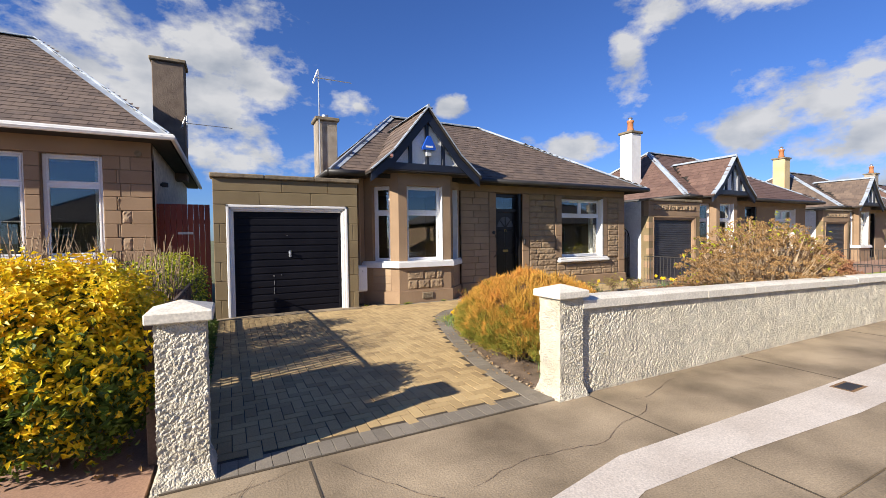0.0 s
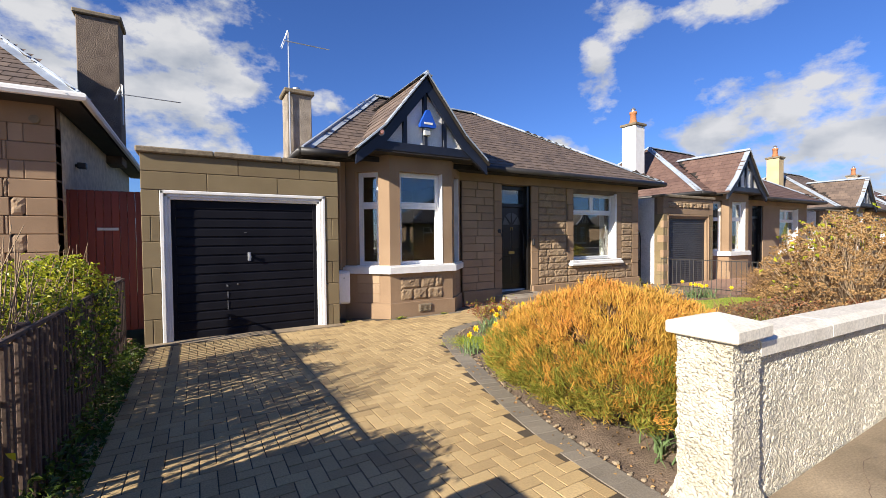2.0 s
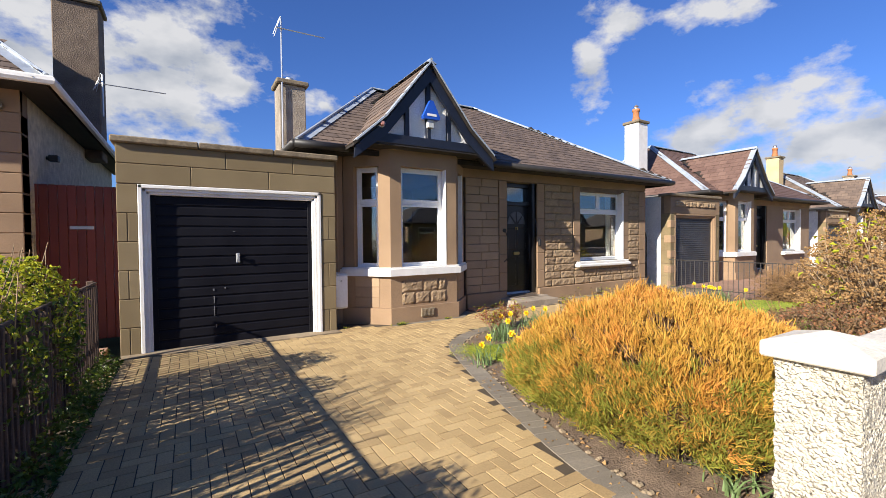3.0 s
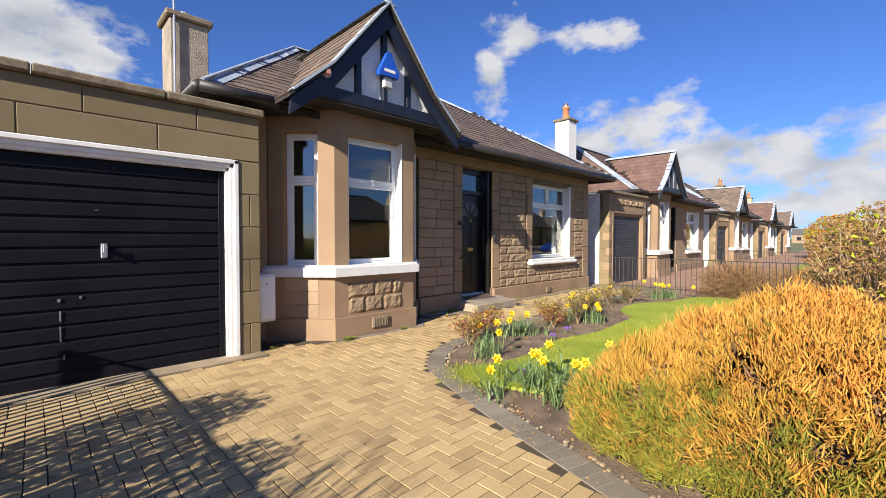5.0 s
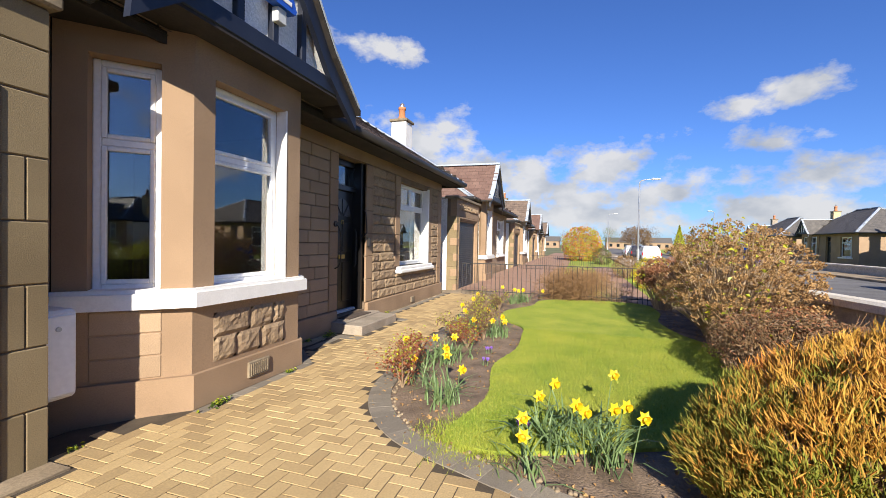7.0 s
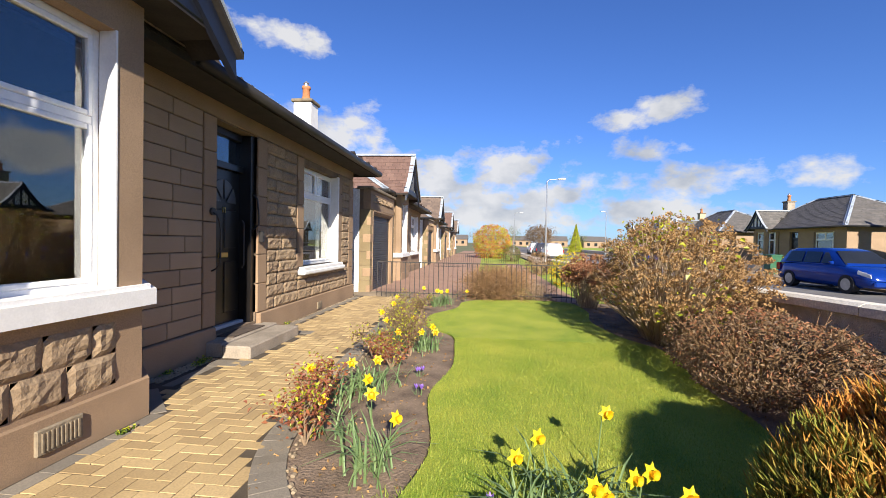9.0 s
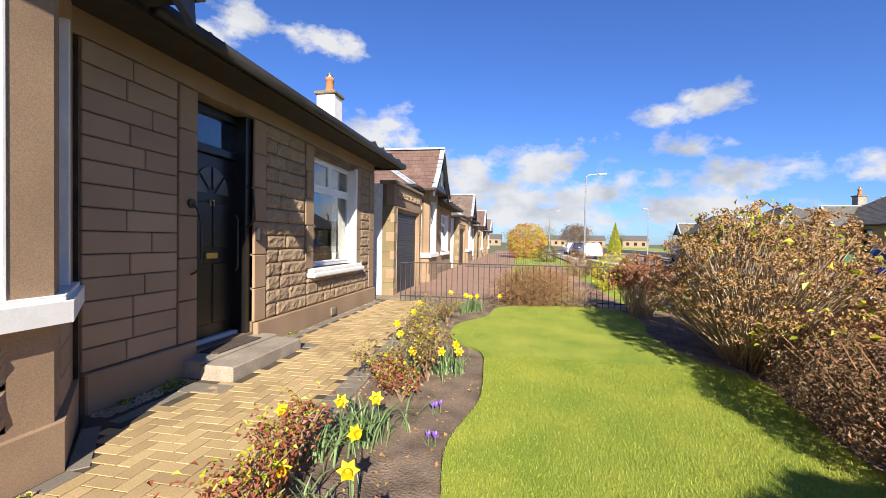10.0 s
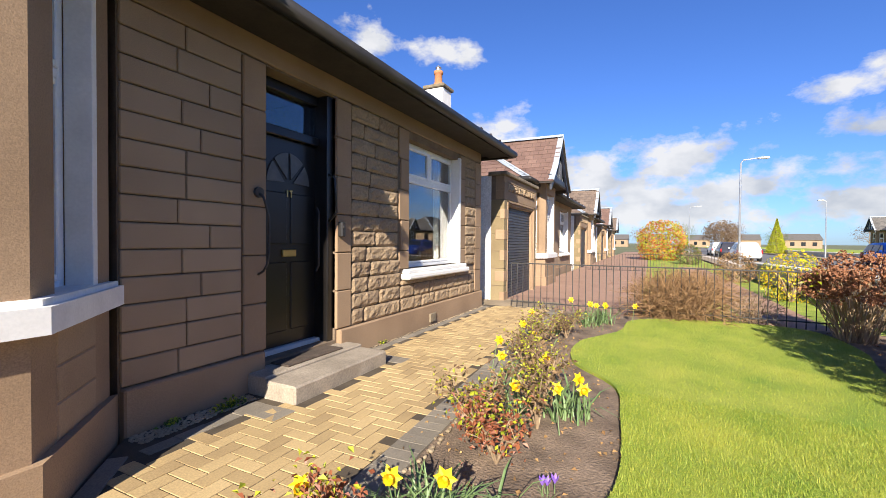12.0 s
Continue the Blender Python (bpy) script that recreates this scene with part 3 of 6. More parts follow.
def window(parent, m, xa, xb, za, zb, depth, split=(), top=None, top_split=False, curtain=True):
    """Plastic window set back in its opening: outer frame, transom, lights with their own beads, glass."""
    w = new("window")
    w.parent, w.matrix_basis = parent, m
    f, y0, y1 = 0.055, depth, depth + 0.07
    fr = B()
    for a in ((xa, xa + f, za, zb), (xb - f, xb, za, zb), (xa + f, xb - f, za, za + f), (xa + f, xb - f, zb - f, zb)):
        fr.box(a[0], a[1], y0, y1, a[2], a[3], 0.008)
    lights = []
    if top:
        fr.box(xa + f, xb - f, y0, y1, top - 0.03, top + 0.03, 0.008)
        lights.append((xa + f, xb - f, za + f, top - 0.03))
        if top_split:
            c = (xa + xb) / 2
            fr.box(c - 0.03, c + 0.03, y0, y1, top + 0.03, zb - f, 0.008)
            lights += [(xa + f, c - 0.03, top + 0.03, zb - f), (c + 0.03, xb - f, top + 0.03, zb - f)]
        else:
            lights.append((xa + f, xb - f, top + 0.03, zb - f))
    else:
        lights.append((xa + f, xb - f, za + f, zb - f))
    part("window_frame", fr, UPVC, w)
    for i, (a, c, d, e) in enumerate(lights):
        s = 0.035
        sb = B()
        for q in ((a, a + s, d, e), (c - s, c, d, e), (a + s, c - s, d, d + s), (a + s, c - s, e - s, e)):
            sb.box(q[0], q[1], y0 - 0.006, y0 + 0.05, q[2], q[3], 0.006)
        part("sash", sb, UPVC, w)
        g = part("pane", B().box(a + s - 0.004, c - s + 0.004, y0 + 0.02, y0 + 0.028, d + s - 0.004, e - s + 0.004), GLASS, w)
        g.visible_shadow = False
    part("inner_sill", B().box(xa, xb, y1 + 0.005, y1 + 0.14, za - 0.02, za + 0.015, 0.006), UPVC, w)
    if curtain:
        n = 14
        for side, wd in ((xb - 0.2, 0.2),):
            b = B()
            vs = [(side + wd * i / n, y1 + 0.2 + 0.02 * math.sin(i * 1.9), z) for i in range(n + 1) for z in (za - 0.3, zb + 0.05)]
            b.add(vs, [(2 * i, 2 * i + 2, 2 * i + 3, 2 * i + 1) for i in range(n)])
            part("curtain", b, CURTAIN, w)
    return w


def slates(b, o, u, w, nrm, poly, wd=0.26, ht=0.19, th=0.011):
    """Courses of slates on a slope: o origin at the eave, u along it, w up the slope, poly in (s, t)."""
    smax, tmax = max(p[0] for p in poly), max(p[1] for p in poly)
    smin = min(p[0] for p in poly)
    r = 0
    t = 0.0
    while t < tmax:
        n = int((smax - smin) / wd) + 2
        ss = smin + (np.arange(n) - 0.5 * (r % 2)) * wd
        ok = poly_in(ss + wd / 2, np.full(n, t + ht * 0.5), poly)
        for s in ss[ok]:
            lift = random.uniform(0, 0.006)
            jt = random.uniform(-0.008, 0.008)
            s0, s1 = max(s + 0.004, smin), min(s + wd - 0.004, smax)
            c = [(s0, t + jt, th + lift), (s1, t + jt, th + lift), (s1, t + ht * 1.15, 0.003), (s0, t + ht * 1.15, 0.003), (s0, t + jt, 0.0), (s1, t + jt, 0.0)]
            b.add([o + u * p[0] + w * p[1] + nrm * p[2] for p in c], [(0, 1, 2, 3), (4, 5, 1, 0)])
        t += ht
        r += 1


def slope(b, a, c, apexes):
    """Slates on the slope with eave a to c and upper corners apexes, in order from c's side."""
    a, c = Vector(a), Vector(c)
    u = (c - a).normalized()
    nrm = u.cross(Vector(apexes[0]) - a).normalized()
    if nrm.z < 0:
        nrm = -nrm
    w = nrm.cross(u).normalized()
    if w.z < 0:
        w = -w
    pts = [a, c] + [Vector(p) for p in apexes]
    slates(b, a + nrm * 0.004, u, w, nrm, [((p - a).dot(u), (p - a).dot(w)) for p in pts])


def strip(b, p, q, wd=0.22, rise=0.03):
    """Lead along a hip or ridge."""
    p, q = Vector(p), Vector(q)
    d = (q - p).normalized()
    s = d.cross(Vector((0, 0, 1))).normalized() * wd / 2
    n = max(1, int((q - p).length / 1.1))
    for i in range(n):
        e, f = p.lerp(q, i / n), p.lerp(q, (i + 1) / n) + d * 0.04
        z = Vector((0, 0, rise + 0.006 * (i % 2)))
        lo = Vector((0, 0, -0.055))
        b.add([e - s + z + lo, e + z, e + s + z + lo, f - s + z + lo, f + z, f + s + z + lo], [(0, 1, 4, 3), (1, 2, 5, 4), (0, 2, 1), (3, 4, 5)])
    b.tube([p + Vector((0, 0, rise + 0.01)), q + Vector((0, 0, rise + 0.01))], 0.028, n=6)


def rock(x0, x1, z0, z1, y, seed, amp=0.017):
    """A rock-faced stone: its front a small broken grid with drafted edges."""
    nx, nz = max(4, int((x1 - x0) / 0.04)), 6
    vs, fs = [], []
    for i in range(nx + 1):
        for k in range(nz + 1):
            edge_ = i in (0, nx) or k in (0, nz)
            x, z = x0 + (x1 - x0) * i / nx, z0 + (z1 - z0) * k / nz
            d = 0.0 if edge_ else 0.006 + amp * (0.6 + 0.9 * noise.noise(Vector((x * 11 + seed, seed, z * 15))) + 0.5 * noise.noise(Vector((x * 31 + seed, seed, z * 34))))
            vs.append((x, y - d, z))
    m = nz + 1
    fs = [(i * m + k, (i + 1) * m + k, (i + 1) * m + k + 1, i * m + k + 1) for i in range(nx) for k in range(nz)]
    return B().add(vs, fs).box(x0, x1, y, y + 0.03, z0, z1)


def gable(h, cx, yf, apex, foot, half, slate, back):
    """Timbered gable over the bay, with bargeboards, studs and a slated cap."""
    g = new("gable")
    g.parent = h
    part("panel", B().prism([(cx - half + 0.2, yf + 0.12, foot + 0.12), (cx + half - 0.2, yf + 0.12, foot + 0.12), (cx, yf + 0.12, apex - 0.12)], (0, 0.06, 0)), HARLW, g, "white rendered panel")
    part("tie_beam", B().box(cx - half + 0.16, cx + half - 0.16, yf + 0.04, yf + 0.14, foot + 0.10, foot + 0.26, 0.008), NAVY, g)
    for x, ht in ((-0.42, 0.75), (0.0, 1.2), (0.42, 0.75)):
        part("stud", B().box(cx + x - 0.04, cx + x + 0.04, yf + 0.06, yf + 0.135, foot + 0.26, foot + 0.26 + ht * 0.86, 0.006), NAVY, g)
    wd = 0.21
    for s in (-1, 1):
        pts = [(cx, apex), (cx + s * half * 0.62, apex - (apex - foot) * 0.70), (cx + s * half, foot)]
        low = [(cx + s * (half + 0.02), foot - 0.2), (cx + s * half * 0.60, apex - (apex - foot) * 0.70 - wd), (cx, apex - wd * 1.25)]
        ring = [(x, yf, z) for x, z in pts + low]
        part("bargeboard", B().prism(ring if s < 0 else ring[::-1], (0, 0.06, 0)), NAVY, g)
        sl, lead = B(), B()
        yb = back
        top, mid, ft = [Vector((x, 0, z + 0.02)) for x, z in pts]
        deck = B()
        for p, q, y1, y2 in ((top, mid, yb, yb * 0.45 + yf * 0.55), (mid, ft + (ft - mid).normalized() * 0.06, yb * 0.45 + yf * 0.55, yf + 0.75)):
            f = [Vector((p.x, yf - 0.05, p.z)), Vector((q.x, yf - 0.05, q.z)), Vector((q.x, y2, q.z)), Vector((p.x, y1, p.z))]
            deck.prism(f if s < 0 else f[::-1], (0, 0, 0.045))
            z = Vector((0, 0, 0.048))
            a, c = (f[1] + z, f[2] + z)
            slope(sl, a, c, [f[3] + z, f[0] + z])
        part("roof_deck", deck, SOFFIT, g)
        part("slate_covering", sl, slate, g, kind="stuff")
        e = B()
        for p, q in ((top, mid), (mid, ft)):
            e.prism([(p.x, yf - 0.06, p.z + 0.04), (q.x, yf - 0.06, q.z + 0.04), (q.x, yf - 0.06, q.z + 0.075), (p.x, yf - 0.06, p.z + 0.075)], (0, 0.16, 0))
        part("lead_edge", e, LEAD, g)
    rb = B()
    strip(rb, (cx, yf - 0.05, apex + 0.07), (cx, back, apex + 0.07))
    part("ridge_lead", rb, LEAD, g)
    part("gable_soffit", B().box(cx - half + 0.15, cx + half - 0.15, yf + 0.05, yf + 0.9, foot + 0.07, foot + 0.10), SOFFIT, g)
    return g


def chimney(h, x0, x1, y0, y1, z0, z1, material, pot="pot", flare=0.0):
    c = new("chimney")
    c.parent = h
    b = B().box(x0, x1, y0, y1, z0, z1, 0.015)
    if flare:
        b.prism([(x0 - 0.02, y0 - 0.03, z0), (x1 + flare, y0 - 0.03, z0), (x1 + flare, y0 - 0.03, z0 + 0.5), (x1, y0 - 0.03, z0 + 1.1), (x0 - 0.02, y0 - 0.03, z0 + 1.1)], (0, y1 - y0 + 0.06, 0))
    part("stack", b, material, c)
    part("stack_cap", B().box(x0 - 0.06, x1 + 0.06, y0 - 0.06, y1 + 0.06, z1, z1 + 0.1, 0.02), COPING, c)
    cx, cy = (x0 + x1) / 2, (y0 + y1) / 2
    if pot == "pot":
        part("chimney_pot", B().lathe([(0.14, z1 + 0.1), (0.15, z1 + 0.2), (0.12, z1 + 0.28), (0.12, z1 + 0.5), (0.145, z1 + 0.52), (0.14, z1 + 0.6), (0.1, z1 + 0.6)], cx, cy), TERRA, c, "orange clay pot", True)
        part("cowl", B().lathe([(0.07, z1 + 0.6), (0.07, z1 + 0.68), (0.1, z1 + 0.7), (0.02, z1 + 0.78)], cx, cy, 10), STEEL, c)
    else:
        part("cowl", B().lathe([(0.11, z1 + 0.1), (0.11, z1 + 0.16), (0.09, z1 + 0.17), (0.09, z1 + 0.22), (0.03, z1 + 0.22)], cx, cy, 14), STEEL, c)
    return c


BAY = [(2.87, 9.76), (3.50, 9.15), (4.86, 9.15), (5.44, 9.76)]


def house(at, turn, slate, chim, detail=False, mirror=False, label="", mid=False):
    """A single-storey stone bungalow with a bay under a timbered gable and a hipped slate roof."""
    h = thing("house", label, "house", "row of bungalows")
    h.matrix_basis = Matrix.Translation(at) @ Matrix.Rotation(radians(turn), 4, "Z")
    X0, X1, Y0, Y1, ZT = 2.30, 11.72, 9.775, 16.3, 3.06
    holes = [(6.61, 7.52, 0.2, 2.76), (9.0, 10.72, 0.88, 2.67)]
    b = B()
    wall_x(b, 5.49, X1, Y0, Y0 + 0.3, -0.2, ZT, holes)
    part("front_wall", b, JOINT if detail else STONE_I, h)
    part("front_return", B().box(X0, 2.87, Y0, Y0 + 0.3, -0.2, ZT), JOINT if detail else STONE_I, h)
    part("side_wall", B().box(X1 - 0.3, X1, Y0 + 0.3, Y1, -0.2, ZT), HARLW if not detail and not turn else STONE_I, h)
    part("side_wall", B().box(X0, X0 + 0.3, Y0 + 0.3, Y1, -0.2, ZT), HARLW if not detail else STONE_I, h)
    part("back_wall", B().box(X0 + 0.3, X1 - 0.3, Y1 - 0.3, Y1, -0.2, ZT), STONE_I, h)
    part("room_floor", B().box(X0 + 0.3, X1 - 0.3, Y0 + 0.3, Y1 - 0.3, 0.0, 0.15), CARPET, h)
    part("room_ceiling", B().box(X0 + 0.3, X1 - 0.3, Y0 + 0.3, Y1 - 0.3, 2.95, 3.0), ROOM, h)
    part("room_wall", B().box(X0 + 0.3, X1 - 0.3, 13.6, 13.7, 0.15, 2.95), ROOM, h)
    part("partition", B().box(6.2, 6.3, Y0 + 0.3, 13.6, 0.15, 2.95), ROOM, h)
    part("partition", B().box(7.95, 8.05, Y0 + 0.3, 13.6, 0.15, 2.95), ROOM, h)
    # bay
    sillb, plinth = B(), B()
    for i in range(3):
        m, L = facet(BAY[i], BAY[i + 1])
        ins = (0.21, L - 0.23) if i == 1 else (0.2, L - 0.22)
        b = B()
        wall_x(b, 0, L, 0, 0.28, -0.2, 3.12, [(*ins, 0.98, 2.77)])
        o = part("bay_wall", b, MARGIN, h)
        o.matrix_basis = m
        window(h, m, ins[0], ins[1], 0.98, 2.77, 0.13, top=2.14, curtain=False)
        if i:
            o = part("window_reveal", B().box(ins[1] - 0.012, ins[1] + (0.008 if i == 1 else 0.045), -0.006, 0.125, 0.98, 2.775, 0.004), WHITE, h)
            o.matrix_basis = m
    out = lambda k: [(BAY[0][0] - 1.0 * k, BAY[0][1] - 0.0), (BAY[1][0] - 0.45 * k, BAY[1][1] - k), (BAY[2][0] + 0.45 * k, BAY[2][1] - k), (BAY[3][0] + 1.0 * k, BAY[3][1])]
    part("bay_sill", B().prism([(x, y, 0.85) for x, y in out(0.085)], (0, 0, 0.12)).prism([(x, y, 0.97) for x, y in out(0.05)], (0, 0, 0.03)), WHITE, h, "white painted stone sill")
    part("bay_plinth", B().prism([(x, y, -0.2) for x, y in out(0.045)], (0, 0, 0.49)), MARGIN, h)
    # window sill, margins
    part("window_sill", B().box(8.84, 10.92, 9.64, 9.85, 0.74, 0.82, 0.02).box(8.88, 10.88, 9.68, 9.9, 0.815, 0.88, 0.015), WHITE, h, "white painted stone sill")
    rb = B()
    rb.box(10.66, 10.735, 9.735, 9.9, 0.88, 2.70, 0.01)
    part("window_reveal", rb, WHITE, h)
    window(h, Matrix.Identity(4), 9.0, 10.72, 0.88, 2.67, 9.9, top=2.17, top_split=True)
    part("wall_plinth", B().box(5.5, 6.58, 9.715, 9.79, -0.2, 0.31, 0.012).box(7.55, X1 + 0.03, 9.715, 9.79, -0.2, 0.31, 0.012), MARGIN, h)
    part("frieze_band", B().box(5.3, X1, 9.752, 9.80, 2.78, 3.06, 0.006), MARGIN, h)
    if detail:
        k = 0
        for r in range(14):
            z0 = 0.32 + r * 0.1757
            z1 = z0 + 0.1757 - 0.009
            a = 5.50
            j = (6.03, 5.92, 6.10)[r % 3] if r % 2 else 5.86 + 0.03 * (r % 3)
            for xa, xb in ((5.50, j - 0.004), (j + 0.004, 6.37)):
                part("stone", B().box(xa, xb, 9.754, 9.80, z0, z1, 0.007), STONE, h)
            j = (8.12, 8.3, 8.22)[r % 3] if r % 2 else 8.0 + 0.04 * (r % 3)
            edge_r = 8.78 if r < 4 else 8.72
            for xa, xb in ((7.77, j - 0.004), (j + 0.004, edge_r)):
                part("rock_stone", rock(xa, xb, z0, z1, 9.757, k * 1.7), ROCK, h)
                k += 1
            if z0 < 0.70:
                x = 8.80
                while x < 11.3:
                    w = 0.36 + 0.22 * ((k * 7) % 5) / 4
                    xb = min(x + w, 11.42)
                    part("rock_stone", rock(x, xb - 0.01, z0, min(z1, 0.73), 9.757, k * 1.7), ROCK, h)
                    x, k = xb, k + 1
            if r > 2:
                part("rock_stone", rock(10.95, 11.42, z0, z1, 9.757, k * 1.7), ROCK, h)
                k += 1
        for i in range(6):
            z0, z1 = 0.32 + i * 0.408, 0.32 + (i + 1) * 0.408 - 0.008
            q = 0.06 if i % 2 else 0.0
            part("door_margin", B().box(6.385 - 0.0, 6.61, 9.745, 9.97, z0, z1, 0.008), MARGIN, h)
            part("door_margin", B().box(7.52, 7.755, 9.745, 9.97, z0, z1, 0.008), MARGIN, h)
            part("corner_stone", B().box(11.43, 11.725, 9.747, 9.80, z0, z1, 0.008), MARGIN, h)
            if z0 > 0.7:
                part("window_margin", B().box(8.80 - q * 0.8, 9.0, 9.747, 9.90, max(z0, 0.89), z1, 0.008), MARGIN, h)
                part("window_margin", B().box(10.735, 10.94, 9.747, 9.80, max(z0, 0.89), z1, 0.008), MARGIN, h)
        for i in range(3):
            m, L = facet(BAY[i], BAY[i + 1])
            for r in range(3 if i != 1 else 2):
                n = 4 if i == 1 else 1
                hgt = 0.54 / (3 if i != 1 else 2)
                for c in range(n if i != 1 else (3, 3)[r]):
                    wd = (L - 0.42) / (3 if i == 1 else 1)
                    xo = 0.21 + wd * c
                    if i == 1:
                        sh = 0.12 if r else -0.05
                        xa, xb = (0.21 if c == 0 else xo + sh), (L - 0.22 if c == 2 else xo + wd + sh)
                        ob = part("rock_stone", rock(xa, xb - 0.01, 0.33 + r * 0.22, 0.33 + r * 0.22 + 0.21, -0.002, k * 1.3), ROCK, h)
                        k += 1
                    else:
                        ob = part("stone", B().box(xo, xo + wd, -0.007, 0.02, 0.30 + r * hgt, 0.30 + (r + 1) * hgt - 0.009, 0.006), STONE, h)
                    ob.matrix_basis = m
        part("air_vent", B().box(4.06, 4.34, 9.085, 9.12, 0.09, 0.24, 0.006), COPING, h)
        for i in range(9):
            part("vent_bar", B().box(4.085 + i * 0.027, 4.095 + i * 0.027, 9.078, 9.10, 0.11, 0.22), COPING, h)
        part("wall_vent", B().box(9.55, 9.73, 9.69, 9.73, 0.05, 0.18, 0.006), COPING, h)
        part("side_strip", B().box(2.56, 2.86, 9.757, 9.80, 0.0, 3.0, 0.006), MARGIN, h)
    # door
    d = new("front_door")
    d.parent = h
    fr = B()
    fr.box(6.61, 6.70, 9.93, 10.05, 0.2, 2.76, 0.008).box(7.43, 7.52, 9.80, 10.05, 0.2, 2.76, 0.008)
    fr.box(6.70, 7.43, 9.93, 10.05, 2.66, 2.76, 0.008).box(6.70, 7.43, 9.91, 10.05, 2.24, 2.33, 0.008)
    part("door_frame", fr, BLACKDOOR, d)
    part("transom_glass", B().box(6.70, 7.43, 9.97, 9.98, 2.33, 2.66), GLASS, d).visible_shadow = False
    lf = B().box(6.70, 7.43, 9.97, 10.02, 0.24, 2.24, 0.004)
    for a, c, e, f in ((6.78, 7.04, 0.38, 1.05), (7.09, 7.35, 0.38, 1.05), (6.78, 7.04, 1.22, 1.72), (7.09, 7.35, 1.22, 1.72)):
        lf.box(a, c, 9.955, 9.975, e, f, 0.012)
    part("door_leaf", lf, BLACKDOOR, d)
    cx, cz, R = 7.065, 1.80, 0.27
    for i in range(4):
        a0, a1 = math.pi * (i + 0.06) / 4, math.pi * (i + 0.94) / 4
        arc = [(cx + R * math.cos(a0 + (a1 - a0) * k / 6), 9.958, cz + R * 1.15 * math.sin(a0 + (a1 - a0) * k / 6)) for k in range(7)]
        part("fanlight_pane", B().prism(([(cx + 0.06 * math.cos((a0 + a1) / 2), 9.958, cz + 0.06 * math.sin((a0 + a1) / 2))] + arc), (0, 0.008, 0)), FROST, d)
    part("letter_plate", B().box(6.98, 7.15, 9.945, 9.975, 1.10, 1.17, 0.006), BRASS, d)
    part("threshold", B().box(6.62, 7.50, 9.90, 10.0, 0.16, 0.24, 0.008), GREYP, d)
    part("pull_handle", B().tube([(7.38, 9.9, 0.95), (7.38, 9.87, 1.0), (7.38, 9.87, 1.55), (7.38, 9.9, 1.6)], 0.012, n=8), IRON, d)
    if detail:
        part("house_number", B().box(7.035, 7.045, 9.950, 9.96, 1.68, 1.75).box(7.07, 7.10, 9.950, 9.96, 1.735, 1.75).box(7.085, 7.095, 9.950, 9.96, 1.68, 1.735), BRASS, d, "small brass number")
    # roof
    ev = [(1.98, 9.27, 3.03), (12.2, 9.27, 3.03), (12.2, 16.8, 3.03), (1.98, 16.8, 3.03)]
    rl, rr = (4.75, 13.0, 5.45), (8.05, 13.0, 5.43)
    part("roof_deck", B().add([(x, y, z - 0.03) for x, y, z in ev] + [rl, rr], [(0, 1, 5, 4), (1, 2, 5), (2, 3, 4, 5), (3, 0, 4), (0, 3, 2, 1)]), SOFFIT, h)
    sl = B()
    slope(sl, ev[0], ev[1], [rr, rl])
    slope(sl, ev[1], ev[2], [rr])
    slope(sl, ev[3], ev[0], [rl])
    if turn:
        slope(sl, ev[2], ev[3], [rl, rr])
    part("slate_covering", sl, slate, h, kind="stuff")
    lb = B()
    for p, q in ((ev[0], rl), (ev[1], rr), (rl, rr), (ev[2], rr), (ev[3], rl)):
        strip(lb, p, q, 0.26 if p != rl else 0.3)
    part("hip_lead", lb, LEAD, h)
    for a, c in (((5.6, 9.24, 3.0), (12.24, 9.24, 3.0)), ((12.24, 9.24, 3.0), (12.24, 16.8, 3.0)), ((1.94, 9.24, 3.0), (2.8, 9.24, 3.0)), ((1.94, 16.8, 3.0), (1.94, 9.24, 3.0))):
        part("gutter", B().tube([a, c], 0.065, n=10), GUTTER, h, smooth=True)
    part("fascia", B().box(2.0, 12.2, 9.28, 9.31, 2.93, 3.03).box(12.17, 12.2, 9.3, 16.8, 2.93, 3.03).box(1.98, 2.01, 9.3, 16.8, 2.93, 3.03), SOFFIT, h)
    part("soffit", B().box(2.0, 12.18, 9.31, 9.75, 2.96, 2.98), SOFFIT, h)
    gable(h, 4.14, 8.83, 4.47, 2.98, 1.36, slate, 11.35)
    chimney(h, *chim)
    return h


